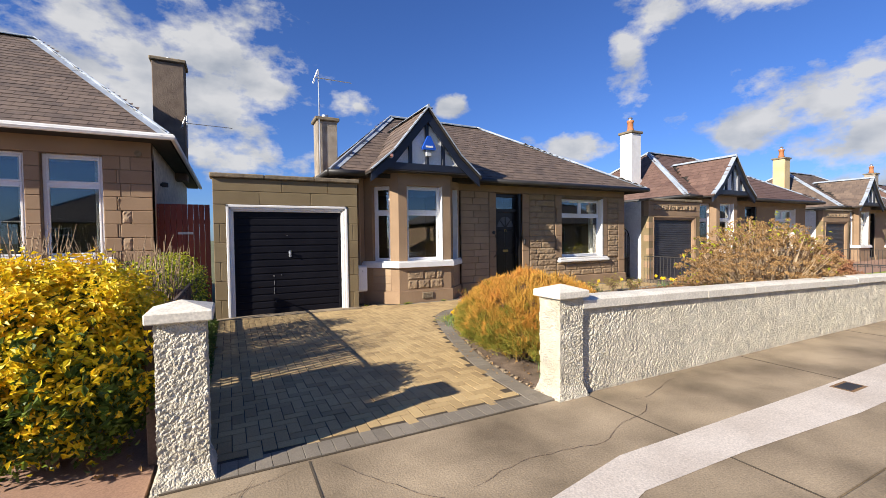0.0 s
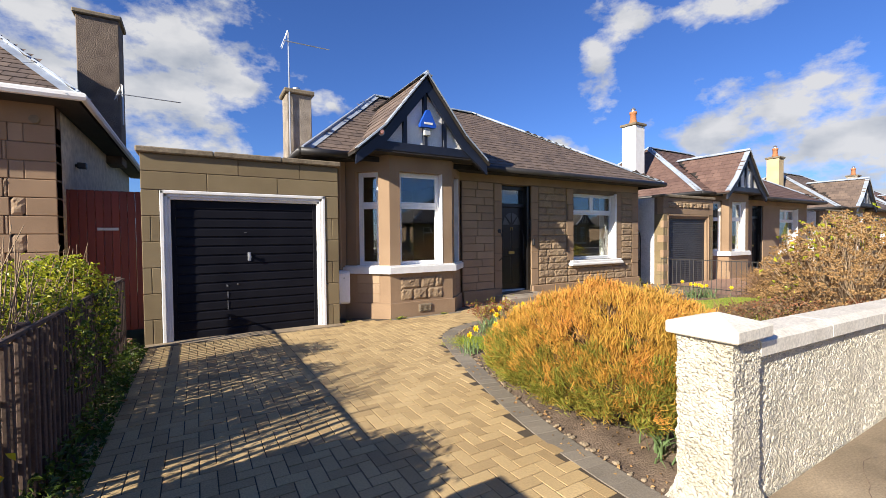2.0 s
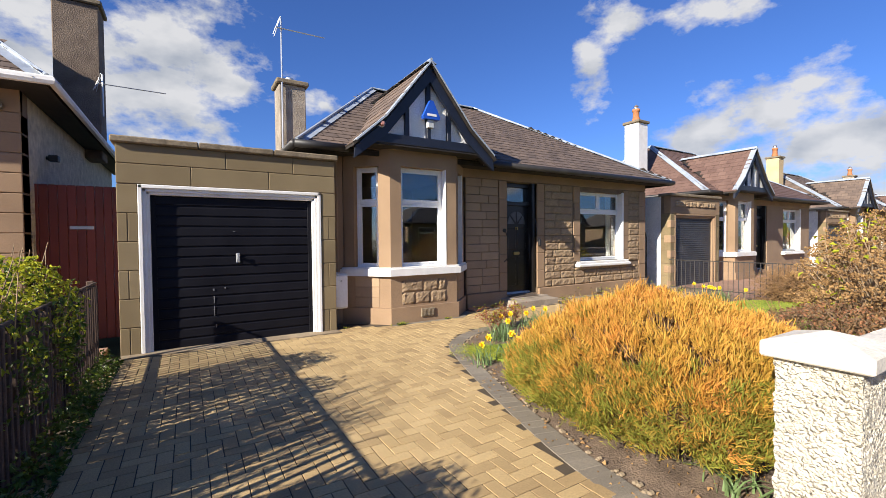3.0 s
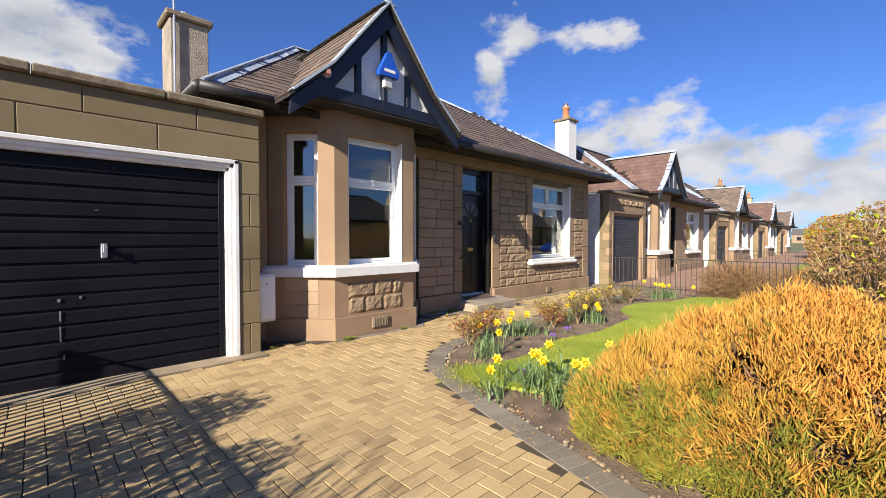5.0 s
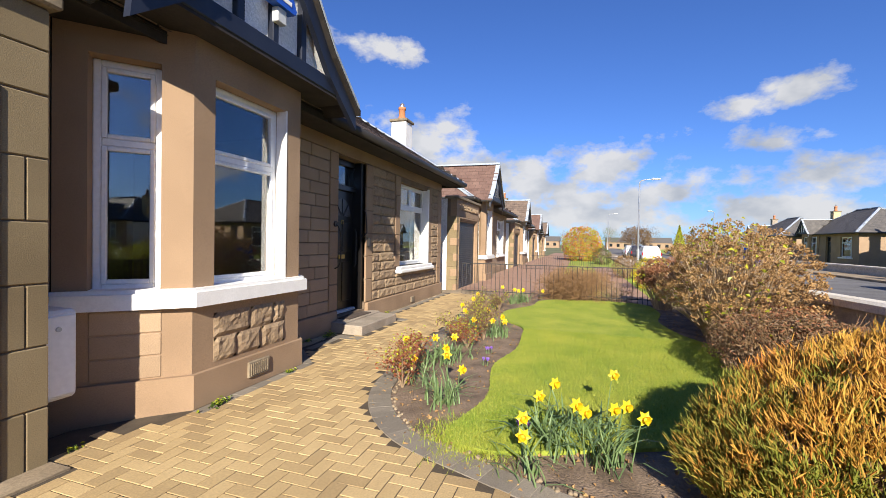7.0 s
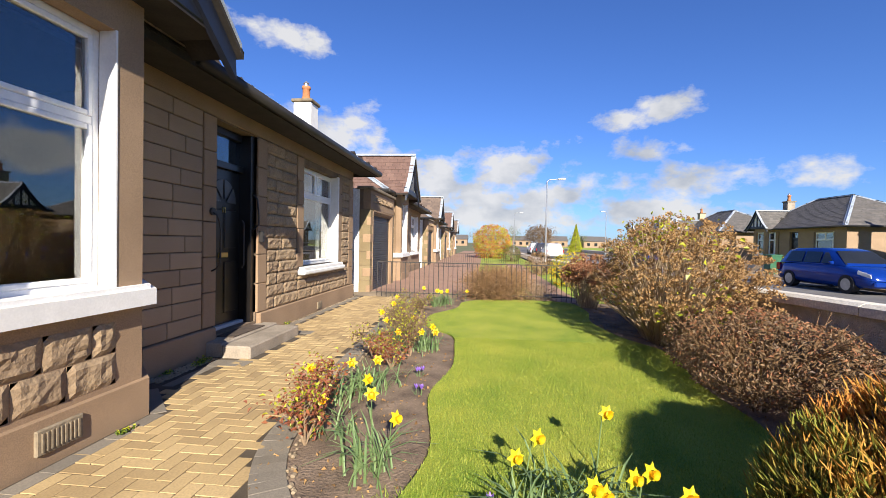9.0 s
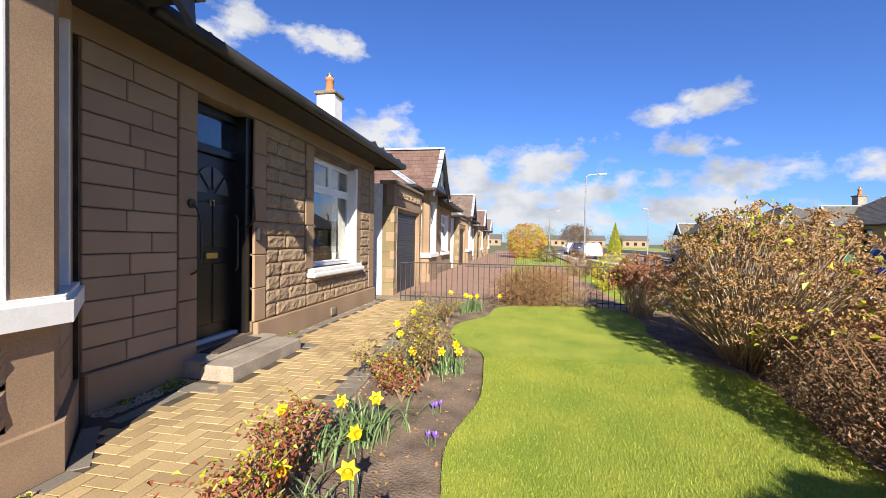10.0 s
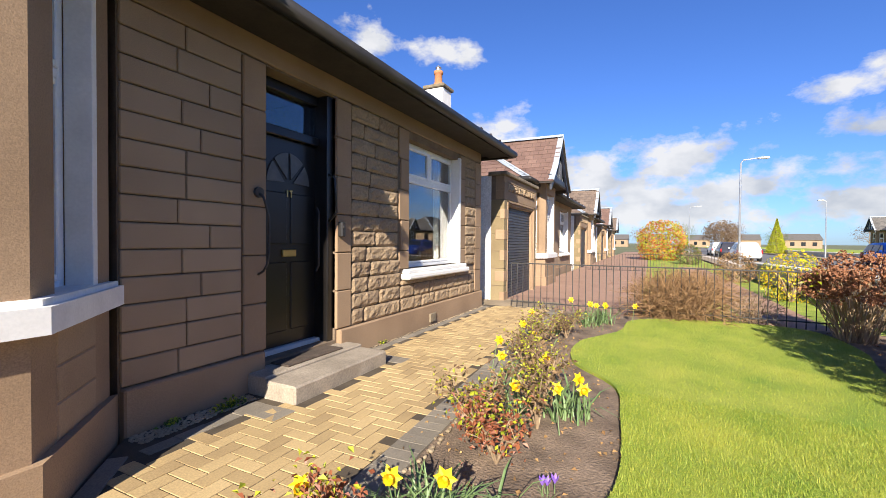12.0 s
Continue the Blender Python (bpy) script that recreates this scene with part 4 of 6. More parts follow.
def garage(at, door, rockband=False, label=""):
    g = thing("garage", label, "garage", "garages beside the bungalows")
    g.location = at
    X0, X1, Y0, Y1 = -0.27, 2.55, 9.2, 14.5
    b = B()
    wall_x(b, X0 + 0.008, X1 - 0.008, Y0 + 0.012, Y0 + 0.3, -0.15, 2.76, [(-0.05, 2.32, -0.15, 2.24)])
    part("front_wall", b, JOINT, g)
    part("side_wall", B().box(X0 + 0.008, X0 + 0.25, Y0 + 0.3, Y1, -0.15, 2.76), HARLW if rockband else GSTONE, g)
    part("side_wall", B().box(X1 - 0.25, X1 - 0.008, Y0 + 0.3, Y1, -0.15, 2.76), GSTONE, g)
    part("back_wall", B().box(X0 + 0.25, X1 - 0.25, Y1 - 0.2, Y1, -0.15, 2.76), GSTONE, g)
    part("roof_slab", B().box(X0 + 0.02, X1 - 0.02, Y0 + 0.28, Y1, 2.70, 2.77), SOFFIT, g)
    for r in range(6):
        z0, z1 = r * 0.3735, (r + 1) * 0.3735 - 0.008
        for xa, xb in ((X0, -0.055), (2.325, X1)):
            c = (xa + xb) / 2
            cuts = ((xa, xb),) if r % 2 else ((xa, c - 0.003), (c + 0.003, xb))
            for p, q in cuts:
                part("stone", B().box(p, q, Y0, Y0 + 0.3, z0, z1, 0.006), GSTONE, g)
    if rockband:
        for i in range(6):
            part("rock_stone", rock(0.0 + i * 0.38, 0.37 + i * 0.38, 2.45, 2.62, Y0, i * 3.1, 0.04), ROCK, g)
        part("lintel", B().box(X0, X1, Y0, Y0 + 0.2, 2.245, 2.44, 0.008).box(X0, X1, Y0, Y0 + 0.2, 2.63, 2.755, 0.008).box(X0, -0.01, Y0, Y0 + 0.2, 2.44, 2.63).box(2.29, X1, Y0, Y0 + 0.2, 2.44, 2.63), MARGIN, g)
        for i in range(5):
            part("quoin", B().box(X0 - 0.008, X0 + 0.3, Y0 - 0.006, Y0 + (0.2 if i % 2 else 0.1), 0.02 + i * 0.45, 0.24 + i * 0.45, 0.01), MARGIN, g)
    else:
        for xa, xb, z0, z1 in ((X0, 0.55, 2.245, 2.50), (0.558, 1.55, 2.245, 2.50), (1.558, X1, 2.245, 2.50), (X0, 0.98, 2.508, 2.75), (0.988, 1.9, 2.508, 2.75), (1.908, X1, 2.508, 2.75)):
            part("stone", B().box(xa, xb, Y0, Y0 + 0.22, z0, z1, 0.006), GSTONE, g)
    for i in range(3):
        part("coping_stone", B().box(X0 - 0.05 + i * 0.973, X0 - 0.055 + (i + 1) * 0.973, Y0 - 0.06, Y0 + 0.36, 2.76, 2.845, 0.015), COPING, g)
    fr = B()
    for k, (o, y) in enumerate(((0.0, -0.012), (0.045, 0.012), (0.08, 0.035))):
        w = 0.05
        fr.box(-0.05 + o, -0.05 + o + w, Y0 + y, Y0 + 0.2, 0, 2.24 - o, 0.008).box(2.32 - o - w, 2.32 - o, Y0 + y, Y0 + 0.2, 0, 2.24 - o, 0.008)
        fr.box(-0.05 + o, 2.32 - o, Y0 + y, Y0 + 0.2, 2.24 - o - w, 2.24 - o, 0.008)
    part("door_frame", fr, WHITE if not rockband else MARGIN, g, "white painted timber frame" if not rockband else "")
    dr = new("garage_door")
    dr.parent = g
    n = 15 if not rockband else 32
    yd = Y0 + 0.09
    z0, zz = 0.015, 2.12 / n
    sec = []
    for i in range(n):
        z = z0 + i * zz
        sec += [(z, 0.0), (z + zz * 0.70, 0.004), (z + zz * 0.84, 0.016), (z + zz * 0.95, 0.016)]
    vs = [(x, yd + dy, z) for z, dy in sec for x in (0.07, 2.20)] + [(0.07, yd, z0 + 2.12), (2.20, yd, z0 + 2.12)]
    part("door_skin", B().add(vs, [(2 * i, 2 * i + 1, 2 * i + 3, 2 * i + 2) for i in range(len(vs) // 2 - 1)]), door, dr)
    part("door_back", B().box(0.06, 2.21, yd + 0.03, yd + 0.06, 0.0, 2.16), door, dr)
    if not rockband:
        part("door_stile", B().box(0.075, 0.14, yd - 0.008, yd + 0.03, 0.015, 2.13, 0.004), door, dr)
        part("door_stile", B().box(2.13, 2.195, yd - 0.008, yd + 0.03, 0.015, 2.13, 0.004), door, dr)
        part("lock_plate", B().box(1.10, 1.15, yd - 0.012, yd + 0.01, 1.17, 1.31, 0.006).tube([(1.125, yd - 0.05, 1.26), (1.125, yd, 1.26)], 0.022, n=10).box(1.113, 1.137, yd - 0.06, yd - 0.045, 1.22, 1.31, 0.004), STEEL, dr)
    return g


main = house((0, 0, 0), 0, SLATE, (2.20, 2.74, 11.8, 12.35, 2.9, 4.78, GREYCH, "cowl"), True, label="brown sandstone bungalow with a bay window under a timbered gable")
garage((0, 0, 0), GARDOOR, label="flat-roofed stone garage with a black up-and-over door")
sheet("garage_sill", [(-0.27, 9.02), (2.56, 9.02), (2.56, 9.3), (-0.27, 9.3)], 0.022, PAVE, "concrete strip before the garage door", "sill", 0.08)
for i in range(4):
    at = (13.0 + 13.1 * i, 0.40 + 0.3 * i, -0.06 - 0.1 * i)
    house(at, 0, SLATER if i % 2 == 0 else SLATE, (2.35, 2.95, 12.0, 12.6, 2.9, 5.95, (WHITE, CREAMCH, GREYCH, CREAMCH)[i], "pot", 0.35), label="sandstone bungalow with reddish slates and a painted chimney")
    garage(at, ROLLER, True, label="stone garage with a dark roller door and rock-faced band")
for i in range(8):
    house((72.0 - 14.5 * i, -6.6, -0.15), 180, SLATEG, (2.35, 2.95, 12.0, 12.6, 2.9, 5.4, CREAMCH if i % 2 else GREYCH, "pot", 0.2), label="grey-roofed stone bungalow across the street")


# ---- house beside, with a white gutter ----
def left_house():
    h = thing("house", "sandstone house with white gutter and brown hipped slate roof", "house")
    X1, Y0, ZT, Y1 = -1.34, 10.06, 3.50, 18.0
    X0 = -9.0
    ws = [(-3.02, -2.12, 1.25, 3.18), (-4.2, -3.24, 1.25, 3.18), (-7.4, -5.6, 1.25, 3.18)]
    b = B()
    wall_x(b, X0, X1, Y0 + 0.012, Y0 + 0.3, -0.1, ZT, ws)
    part("front_wall", b, JOINT, h)
    part("side_wall", B().box(X1 - 0.28, X1 - 0.01, Y0 + 0.3, Y1, -0.1, ZT), HARL, h)
    part("side_wall", B().box(X0, X0 + 0.28, Y0 + 0.3, Y1, -0.1, ZT), HARL, h)
    part("back_wall", B().box(X0 + 0.28, X1 - 0.28, Y1 - 0.28, Y1, -0.1, ZT), HARL, h)
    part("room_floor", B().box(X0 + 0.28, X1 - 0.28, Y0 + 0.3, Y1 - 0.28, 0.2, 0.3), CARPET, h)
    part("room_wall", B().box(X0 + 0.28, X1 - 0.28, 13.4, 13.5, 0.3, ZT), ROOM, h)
    k = 0
    for r in range(12):
        z0 = 0.05 + r * 0.262
        z1 = z0 + 0.253
        a = X1 - (0.34 if r % 2 else 0.52)
        part("corner_stone", B().box(a, X1, Y0 - 0.004, Y0 + 0.3, z0, z1, 0.008), MARGIN, h)
        e = -2.12 + 0.21 + 0.06 * (r % 2)
        part("rock_stone" if r in (4, 5, 7, 8) else "stone", rock(e + 0.008, a - 0.008, z0, z1, Y0 + 0.005, r * 2.3) if r in (4, 5, 7, 8) else B().box(e + 0.008, a - 0.008, Y0, Y0 + 0.1, z0, z1, 0.008), STONE, h)
        if z1 > 1.2:
            part("window_margin", B().box(-2.115, e, Y0 - 0.006, Y0 + 0.12, z0, z1, 0.008), MARGIN, h)
            part("window_margin", B().box(-3.235, -3.025, Y0 - 0.006, Y0 + 0.12, z0, z1, 0.008), MARGIN, h)
        else:
            for i in range(8):
                part("stone", B().box(X0 + i * 0.86, X0 + i * 0.86 + 0.85, Y0, Y0 + 0.1, z0, z1, 0.008), STONE, h)
    part("frieze_band", B().box(X0, X1, Y0 - 0.004, Y0 + 0.1, 3.19, ZT, 0.006), MARGIN, h)
    part("window_sill", B().box(-4.4, -1.95, Y0 - 0.1, Y0 + 0.1, 1.12, 1.25, 0.02), WHITE, h)
    for x0, x1, z0, z1 in ws:
        window(h, Matrix.Translation((0, Y0, 0)), x0, x1, z0, z1, 0.12, top=2.62)
    ev = [(X0 - 0.4, 9.62, 3.56), (-0.98, 9.62, 3.56), (-0.98, 18.4, 3.56), (X0 - 0.4, 18.4, 3.56)]
    rl, rr = (-5.4, 14.0, 6.6), (-4.2, 14.0, 6.6)
    part("roof_deck", B().add([(x, y, z - 0.03) for x, y, z in ev] + [rl, rr], [(0, 1, 5, 4), (1, 2, 5), (2, 3, 4, 5), (3, 0, 4), (0, 3, 2, 1)]), SOFFIT, h)
    sl = B()
    slope(sl, ev[0], ev[1], [rr, rl])
    slope(sl, ev[1], ev[2], [rr])
    part("slate_covering", sl, SLATE, h, kind="stuff")
    lb = B()
    for p, q in ((ev[1], rr), (rl, rr)):
        strip(lb, p, q, 0.32)
    part("hip_lead", lb, LEAD, h)
    part("gutter", B().tube([(X0, 9.58, 3.53), (-0.93, 9.58, 3.53), (-0.93, 18.4, 3.53)], 0.06, n=8), WHITE, h, "white gutter")
    part("soffit", B().box(X0, -1.0, 9.64, Y0, 3.48, 3.5).box(X1, -1.0, Y0, 18.3, 3.48, 3.5), SOFFIT, h)
    chimney(h, -1.82, -1.05, 14.2, 14.9, 3.3, 6.6, BROWNCH, "cowl")
    part("flood_lamp", B().box(-1.32, -1.2, 11.2, 11.32, 2.75, 2.85, 0.01).tube([(-1.35, 11.25, 2.8), (-1.25, 11.25, 2.8)], 0.03), GUTTER, h)
    part("alarm_lamp", B().tube([(-1.55, 10.0, 3.25), (-1.55, 10.06, 3.25)], 0.06, n=12), COPING, h)
    return h


left_house()
gate = thing("board_gate", "tall red-brown vertical board gate with a letter slot", "gate")
for i in range(10):
    part("board", B().box(-1.42 + i * 0.105, -1.42 + i * 0.105 + 0.101, 10.6, 10.63, 0.02, 2.33, 0.006), REDWOOD, gate)
part("ledge", B().box(-1.42, -0.37, 10.63, 10.67, 0.5, 0.6).box(-1.42, -0.37, 10.63, 10.67, 1.9, 2.0), REDWOOD, gate)
part("letter_slot", B().box(-0.98, -0.70, 10.585, 10.60, 1.68, 1.73, 0.004), STEEL, gate)

# ---- fittings of the house ----
step = thing("door_step", "grey concrete door step with worn edges", "step")
part("lower_step", B().box(6.38, 7.62, 9.18, 9.52, -0.02, 0.145, 0.016), STEPM, step)
part("upper_step", B().box(6.40, 7.66, 9.52, 9.92, -0.02, 0.165, 0.012), STEPM, step)
dm = thing("door_mat", "worn dark brown door mat on the step", "mat")
part("mat", B().box(6.68, 7.40, 9.56, 9.88, 0.163, 0.18, 0.006), RUBBERMAT, dm)
rail = thing("grab_rail", "black wrought iron grab rail beside the front door", "grab rail")
part("bar", B().tube([(6.52, 9.74, 1.66), (6.52, 9.68, 1.62), (6.53, 9.66, 1.55), (6.56, 9.66, 1.45), (6.56, 9.66, 1.15), (6.54, 9.66, 1.05), (6.52, 9.68, 1.0), (6.52, 9.74, 0.97)], 0.010, n=8), IRON, rail, smooth=True)
part("rose", B().tube([(6.52, 9.745, 1.66), (6.52, 9.72, 1.66)], 0.045, n=14), IRON, rail)
rail2 = thing("grab_rail", "black wrought iron grab rail on the door frame", "grab rail")
part("bar", B().tube([(7.46, 9.80, 1.95), (7.45, 9.72, 1.9), (7.44, 9.70, 1.75), (7.46, 9.70, 1.55), (7.46, 9.80, 1.46)], 0.012, n=8), IRON, rail2, smooth=True)
bell = thing("door_bell", "black key safe on the door jamb", "key safe")
part("case", B().box(7.53, 7.60, 9.69, 9.75, 1.30, 1.46, 0.012), GUTTER, bell)
part("button", B().box(7.55, 7.58, 9.684, 9.69, 1.39, 1.42, 0.002), IRON, bell)
meter = thing("meter_box", "white plastic meter box on the wall", "meter box")
part("case", B().box(2.57, 2.80, 9.36, 9.75, 0.33, 0.92, 0.02), WHITE, meter)
part("door", B().box(2.585, 2.785, 9.345, 9.365, 0.36, 0.89, 0.01), UPVC, meter)
part("lock", B().tube([(2.68, 9.335, 0.8), (2.68, 9.35, 0.8)], 0.016, n=10), GREYP, meter)
alarm = thing("alarm_box", "blue triangular alarm box with a white mark", "alarm box")
part("case", B().prism([(4.00, 8.80, 3.56), (4.30, 8.80, 3.56), (4.32, 8.80, 3.60), (4.18, 8.80, 3.88), (4.12, 8.80, 3.88), (3.98, 8.80, 3.60)], (0, 0.09, 0)), BLUEP, alarm)
part("mark", B().box(4.06, 4.24, 8.795, 8.80, 3.61, 3.65), WHITE, alarm)
part("bracket", B().box(4.09, 4.21, 8.83, 8.90, 3.42, 3.555, 0.006), GREYP, alarm)
bx = thing("bell_sounder", "small faded pink bell on the bargeboard", "bell")
part("dome", B().tube([(3.22, 8.83, 3.37), (3.22, 8.79, 3.37), (3.22, 8.775, 3.37)], 0.055, 0.03, n=14), mat("faded_pink_plastic", (0.5, 0.22, 0.18), (0.6, 0.3, 0.25), 3, 40, 0.6, 0.05), bx)
part("base", B().tube([(3.22, 8.835, 3.37), (3.22, 8.82, 3.37)], 0.065, n=14), GREYP, bx)


def aerial(x, y, z0, z1, dx, label):
    a = thing("tv_aerial", label, "aerial")
    part("mast", B().tube([(x, y, z0), (x, y, z1)], 0.018, n=6), STEEL, a)
    part("boom", B().tube([(x - 0.1, y, z1 - 0.2), (x + dx, y - 0.15, z1 - 0.26)], 0.012, n=5), STEEL, a)
    for i in range(12):
        t = i / 11
        p = Vector((x - 0.05, y, z1 - 0.2)).lerp(Vector((x + dx, y - 0.15, z1 - 0.26)), t)
        part("element", B().tube([p + Vector((0, -0.09, -0.03)), p + Vector((0, 0.09, 0.03))], 0.005, n=4), STEEL, a)
    part("reflector", B().tube([(x - 0.12, y - 0.1, z1 - 0.35), (x - 0.02, y + 0.1, z1)], 0.007, n=4).tube([(x - 0.12, y + 0.1, z1 - 0.35), (x - 0.02, y - 0.1, z1)], 0.007, n=4).tube([(x - 0.16, y, z1 - 0.36), (x - 0.02, y, z1 + 0.03)], 0.007, n=4), STEEL, a)


aerial(2.25, 11.76, 3.3, 6.1, 0.85, "television aerial on a mast beside the chimney")
aerial(-1.0, 14.1, 4.2, 5.1, 1.15, "television aerial fixed to a brown chimney")

# downpipe beside the bay
pipe = thing("downpipe", "pale plastic downpipe where the bay meets the wall", "downpipe")
part("pipe", B().tube([(2.72, 9.70, 2.95), (2.72, 9.70, 0.95)], 0.032, n=8), MARGIN, pipe)


# ---- railings ----
def railing(x, y0, y1, h, z0, label):
    r = thing("railing", label, "railing")
    part("top_rail", B().box(x - 0.012, x + 0.012, y0, y1, z0 + h - 0.02, z0 + h, 0.003), IRON, r)
    part("bottom_rail", B().box(x - 0.012, x + 0.012, y0, y1, z0 + 0.1, z0 + 0.12, 0.003), IRON, r)
    me = B().tube([(0, 0, 0), (0, 0, h - 0.02)], 0.0075, n=5).mesh("baluster", IRON)
    n = int((y1 - y0) / 0.115)
    for i in range(n + 1):
        o = part("baluster", me, IRON, r)
        o.location = (x, y0 + i * (y1 - y0) / n, z0)
    return r


railing(11.98, 3.3, 9.2, 0.86, 0.0, "thin black iron railing between two front gardens")
railing(25.0, 3.4, 9.4, 0.86, -0.1, "thin black iron railing farther along the gardens")
part("pipe_clip", B().box(2.68, 2.76, 9.70, 9.77, 1.9, 1.93).box(2.68, 2.76, 9.70, 9.77, 2.6, 2.63), MARGIN, pipe)
tagged(new("side_gate"), "black arched iron gate in the side passage", "gate")
sg = bpy.data.objects["side_gate"]
gb = B().tube([(11.78, 10.3, 0.02), (11.78, 10.3, 1.45)] + [(12.2 - 0.42 * math.cos(math.pi * k / 8), 10.3, 1.45 + 0.36 * math.sin(math.pi * k / 8)) for k in range(1, 8)] + [(12.62, 10.3, 1.45), (12.62, 10.3, 0.02)], 0.02, n=6)
part("gate_frame", gb, IRON, sg)
for i in range(8):
    x = 11.86 + i * 0.097
    part("gate_bar", B().tube([(x, 10.3, 0.05), (x, 10.3, 1.45 + 0.34 * math.sin(math.pi * (x - 11.78) / 0.84))], 0.008, n=5), IRON, sg)
part("gate_panel", B().box(11.80, 12.60, 10.31, 10.33, 0.05, 0.75), IRON, sg)

fence = thing("picket_fence", "low dark-stained picket fence beside the drive", "fence")
me = B().box(-0.012, 0.012, -0.02, 0.02, 0.03, 1.0, 0.005).mesh("picket", PICKET)
for i in range(55):
    o = part("picket", me, PICKET, fence)
    o.location, o.rotation_euler = (-0.44 + random.uniform(-0.004, 0.004), 3.5 + i * 0.098, random.uniform(-0.02, 0.01)), (random.uniform(-0.02, 0.02), 0, random.uniform(-0.1, 0.1))
part("fence_rail", B().box(-0.475, -0.455, 3.45, 8.9, 0.28, 0.34, 0.005), PICKET, fence)
part("fence_rail", B().box(-0.475, -0.44, 3.45, 8.9, 0.99, 1.015, 0.006), PICKET, fence)
for y in (3.5, 5.3, 7.1, 8.9):
    part("fence_post", B().box(-0.54, -0.47, y - 0.035, y + 0.035, 0, 1.03, 0.008), PICKET, fence)


# ---- plants ----
rng = np.random.default_rng(7)


def unit(v):
    return v / (np.linalg.norm(v, axis=-1, keepdims=True) + 1e-9)


def shell(n, c, r, low=-0.15, inner=0.55, lump=0.12, seed=0, cells=(3.0, 3.0)):
    """Points of a lumpy ellipsoid's outer zone, with their outward normals."""
    d = unit(rng.normal(size=(n * 2, 3)))
    d = d[d[:, 2] > low][:n]
    ph = np.random.default_rng(seed).uniform(0, 6.28, (6, 3))
    bump = sum(np.sin(d @ ((k + 2) * np.array([math.cos(k * 1.7), math.sin(k * 2.3), math.cos(k * 0.9)])) * cells[0] + ph[k, 0]) for k in range(6)) / 6
    s = (inner + (1 - inner) * rng.random(len(d)) ** 0.45) * (1 + lump * bump * 1.6)
    return np.array(c) + d * s[:, None] * np.array(r), unit(d / np.array(r))


def leaves(name, pts, nrm, size, material, parent, aspect=0.5, jitter=0.8, fold=0.25):
    """Small folded leaves: two triangles about a midrib."""
    n = len(pts)
    a = unit(nrm + jitter * rng.normal(size=(n, 3)))
    t = unit(np.cross(a, rng.normal(size=(n, 3))))
    s = np.cross(a, t)
    L = (size * rng.uniform(0.6, 1.3, n))[:, None]
    p0, p1 = pts - t * L * 0.5, pts + t * L * 0.5
    q0, q1 = pts + s * L * aspect * 0.5 + a * L * fold, pts - s * L * aspect * 0.5 + a * L * fold
    v = np.stack([p0, q0, p1, q1], 1)
    k = np.arange(n)[:, None] * 4
    return blob(name, v, np.concatenate([k + [0, 1, 2], k + [0, 2, 3]]).reshape(2, n, 3).transpose(1, 0, 2).reshape(-1, 3), material, parent, "stuff")


def spikes(name, pts, d, length, rad, material, parent):
    """Thin tapering sprigs, three-sided."""
    n = len(pts)
    d = unit(d)
    a = unit(np.cross(d, rng.normal(size=(n, 3))))
    b = np.cross(d, a)
    L = (length * rng.uniform(0.55, 1.25, n))[:, None]
    ring = [pts + (a * math.cos(t) + b * math.sin(t)) * rad for t in (0, 2.09, 4.19)]
    mid = [pts + d * L * 0.6 + (a * math.cos(t) + b * math.sin(t)) * rad * 0.9 for t in (0, 2.09, 4.19)]
    v = np.stack(ring + mid + [pts + d * L], 1)
    k = np.arange(n)[:, None] * 7
    quads = [[0, 1, 4, 3], [1, 2, 5, 4], [2, 0, 3, 5]]
    f = []
    for q in quads:
        f += [k + [q[0], q[1], q[2]], k + [q[0], q[2], q[3]]]
    f += [k + [3, 4, 6], k + [4, 5, 6], k + [5, 3, 6]]
    return blob(name, v, np.concatenate(f, 1).reshape(-1, 3), material, parent, "stuff")


def stems(b, base, tip, r0=0.007, r1=0.003, sag=0.1):
    for p, q in zip(base, tip):
        p, q = Vector(p), Vector(q)
        m = p.lerp(q, 0.5) + Vector((random.uniform(-1, 1), random.uniform(-1, 1), random.uniform(0, 1))) * sag * (q - p).length
        b.tube([p, m, q], r0, r1, n=4)


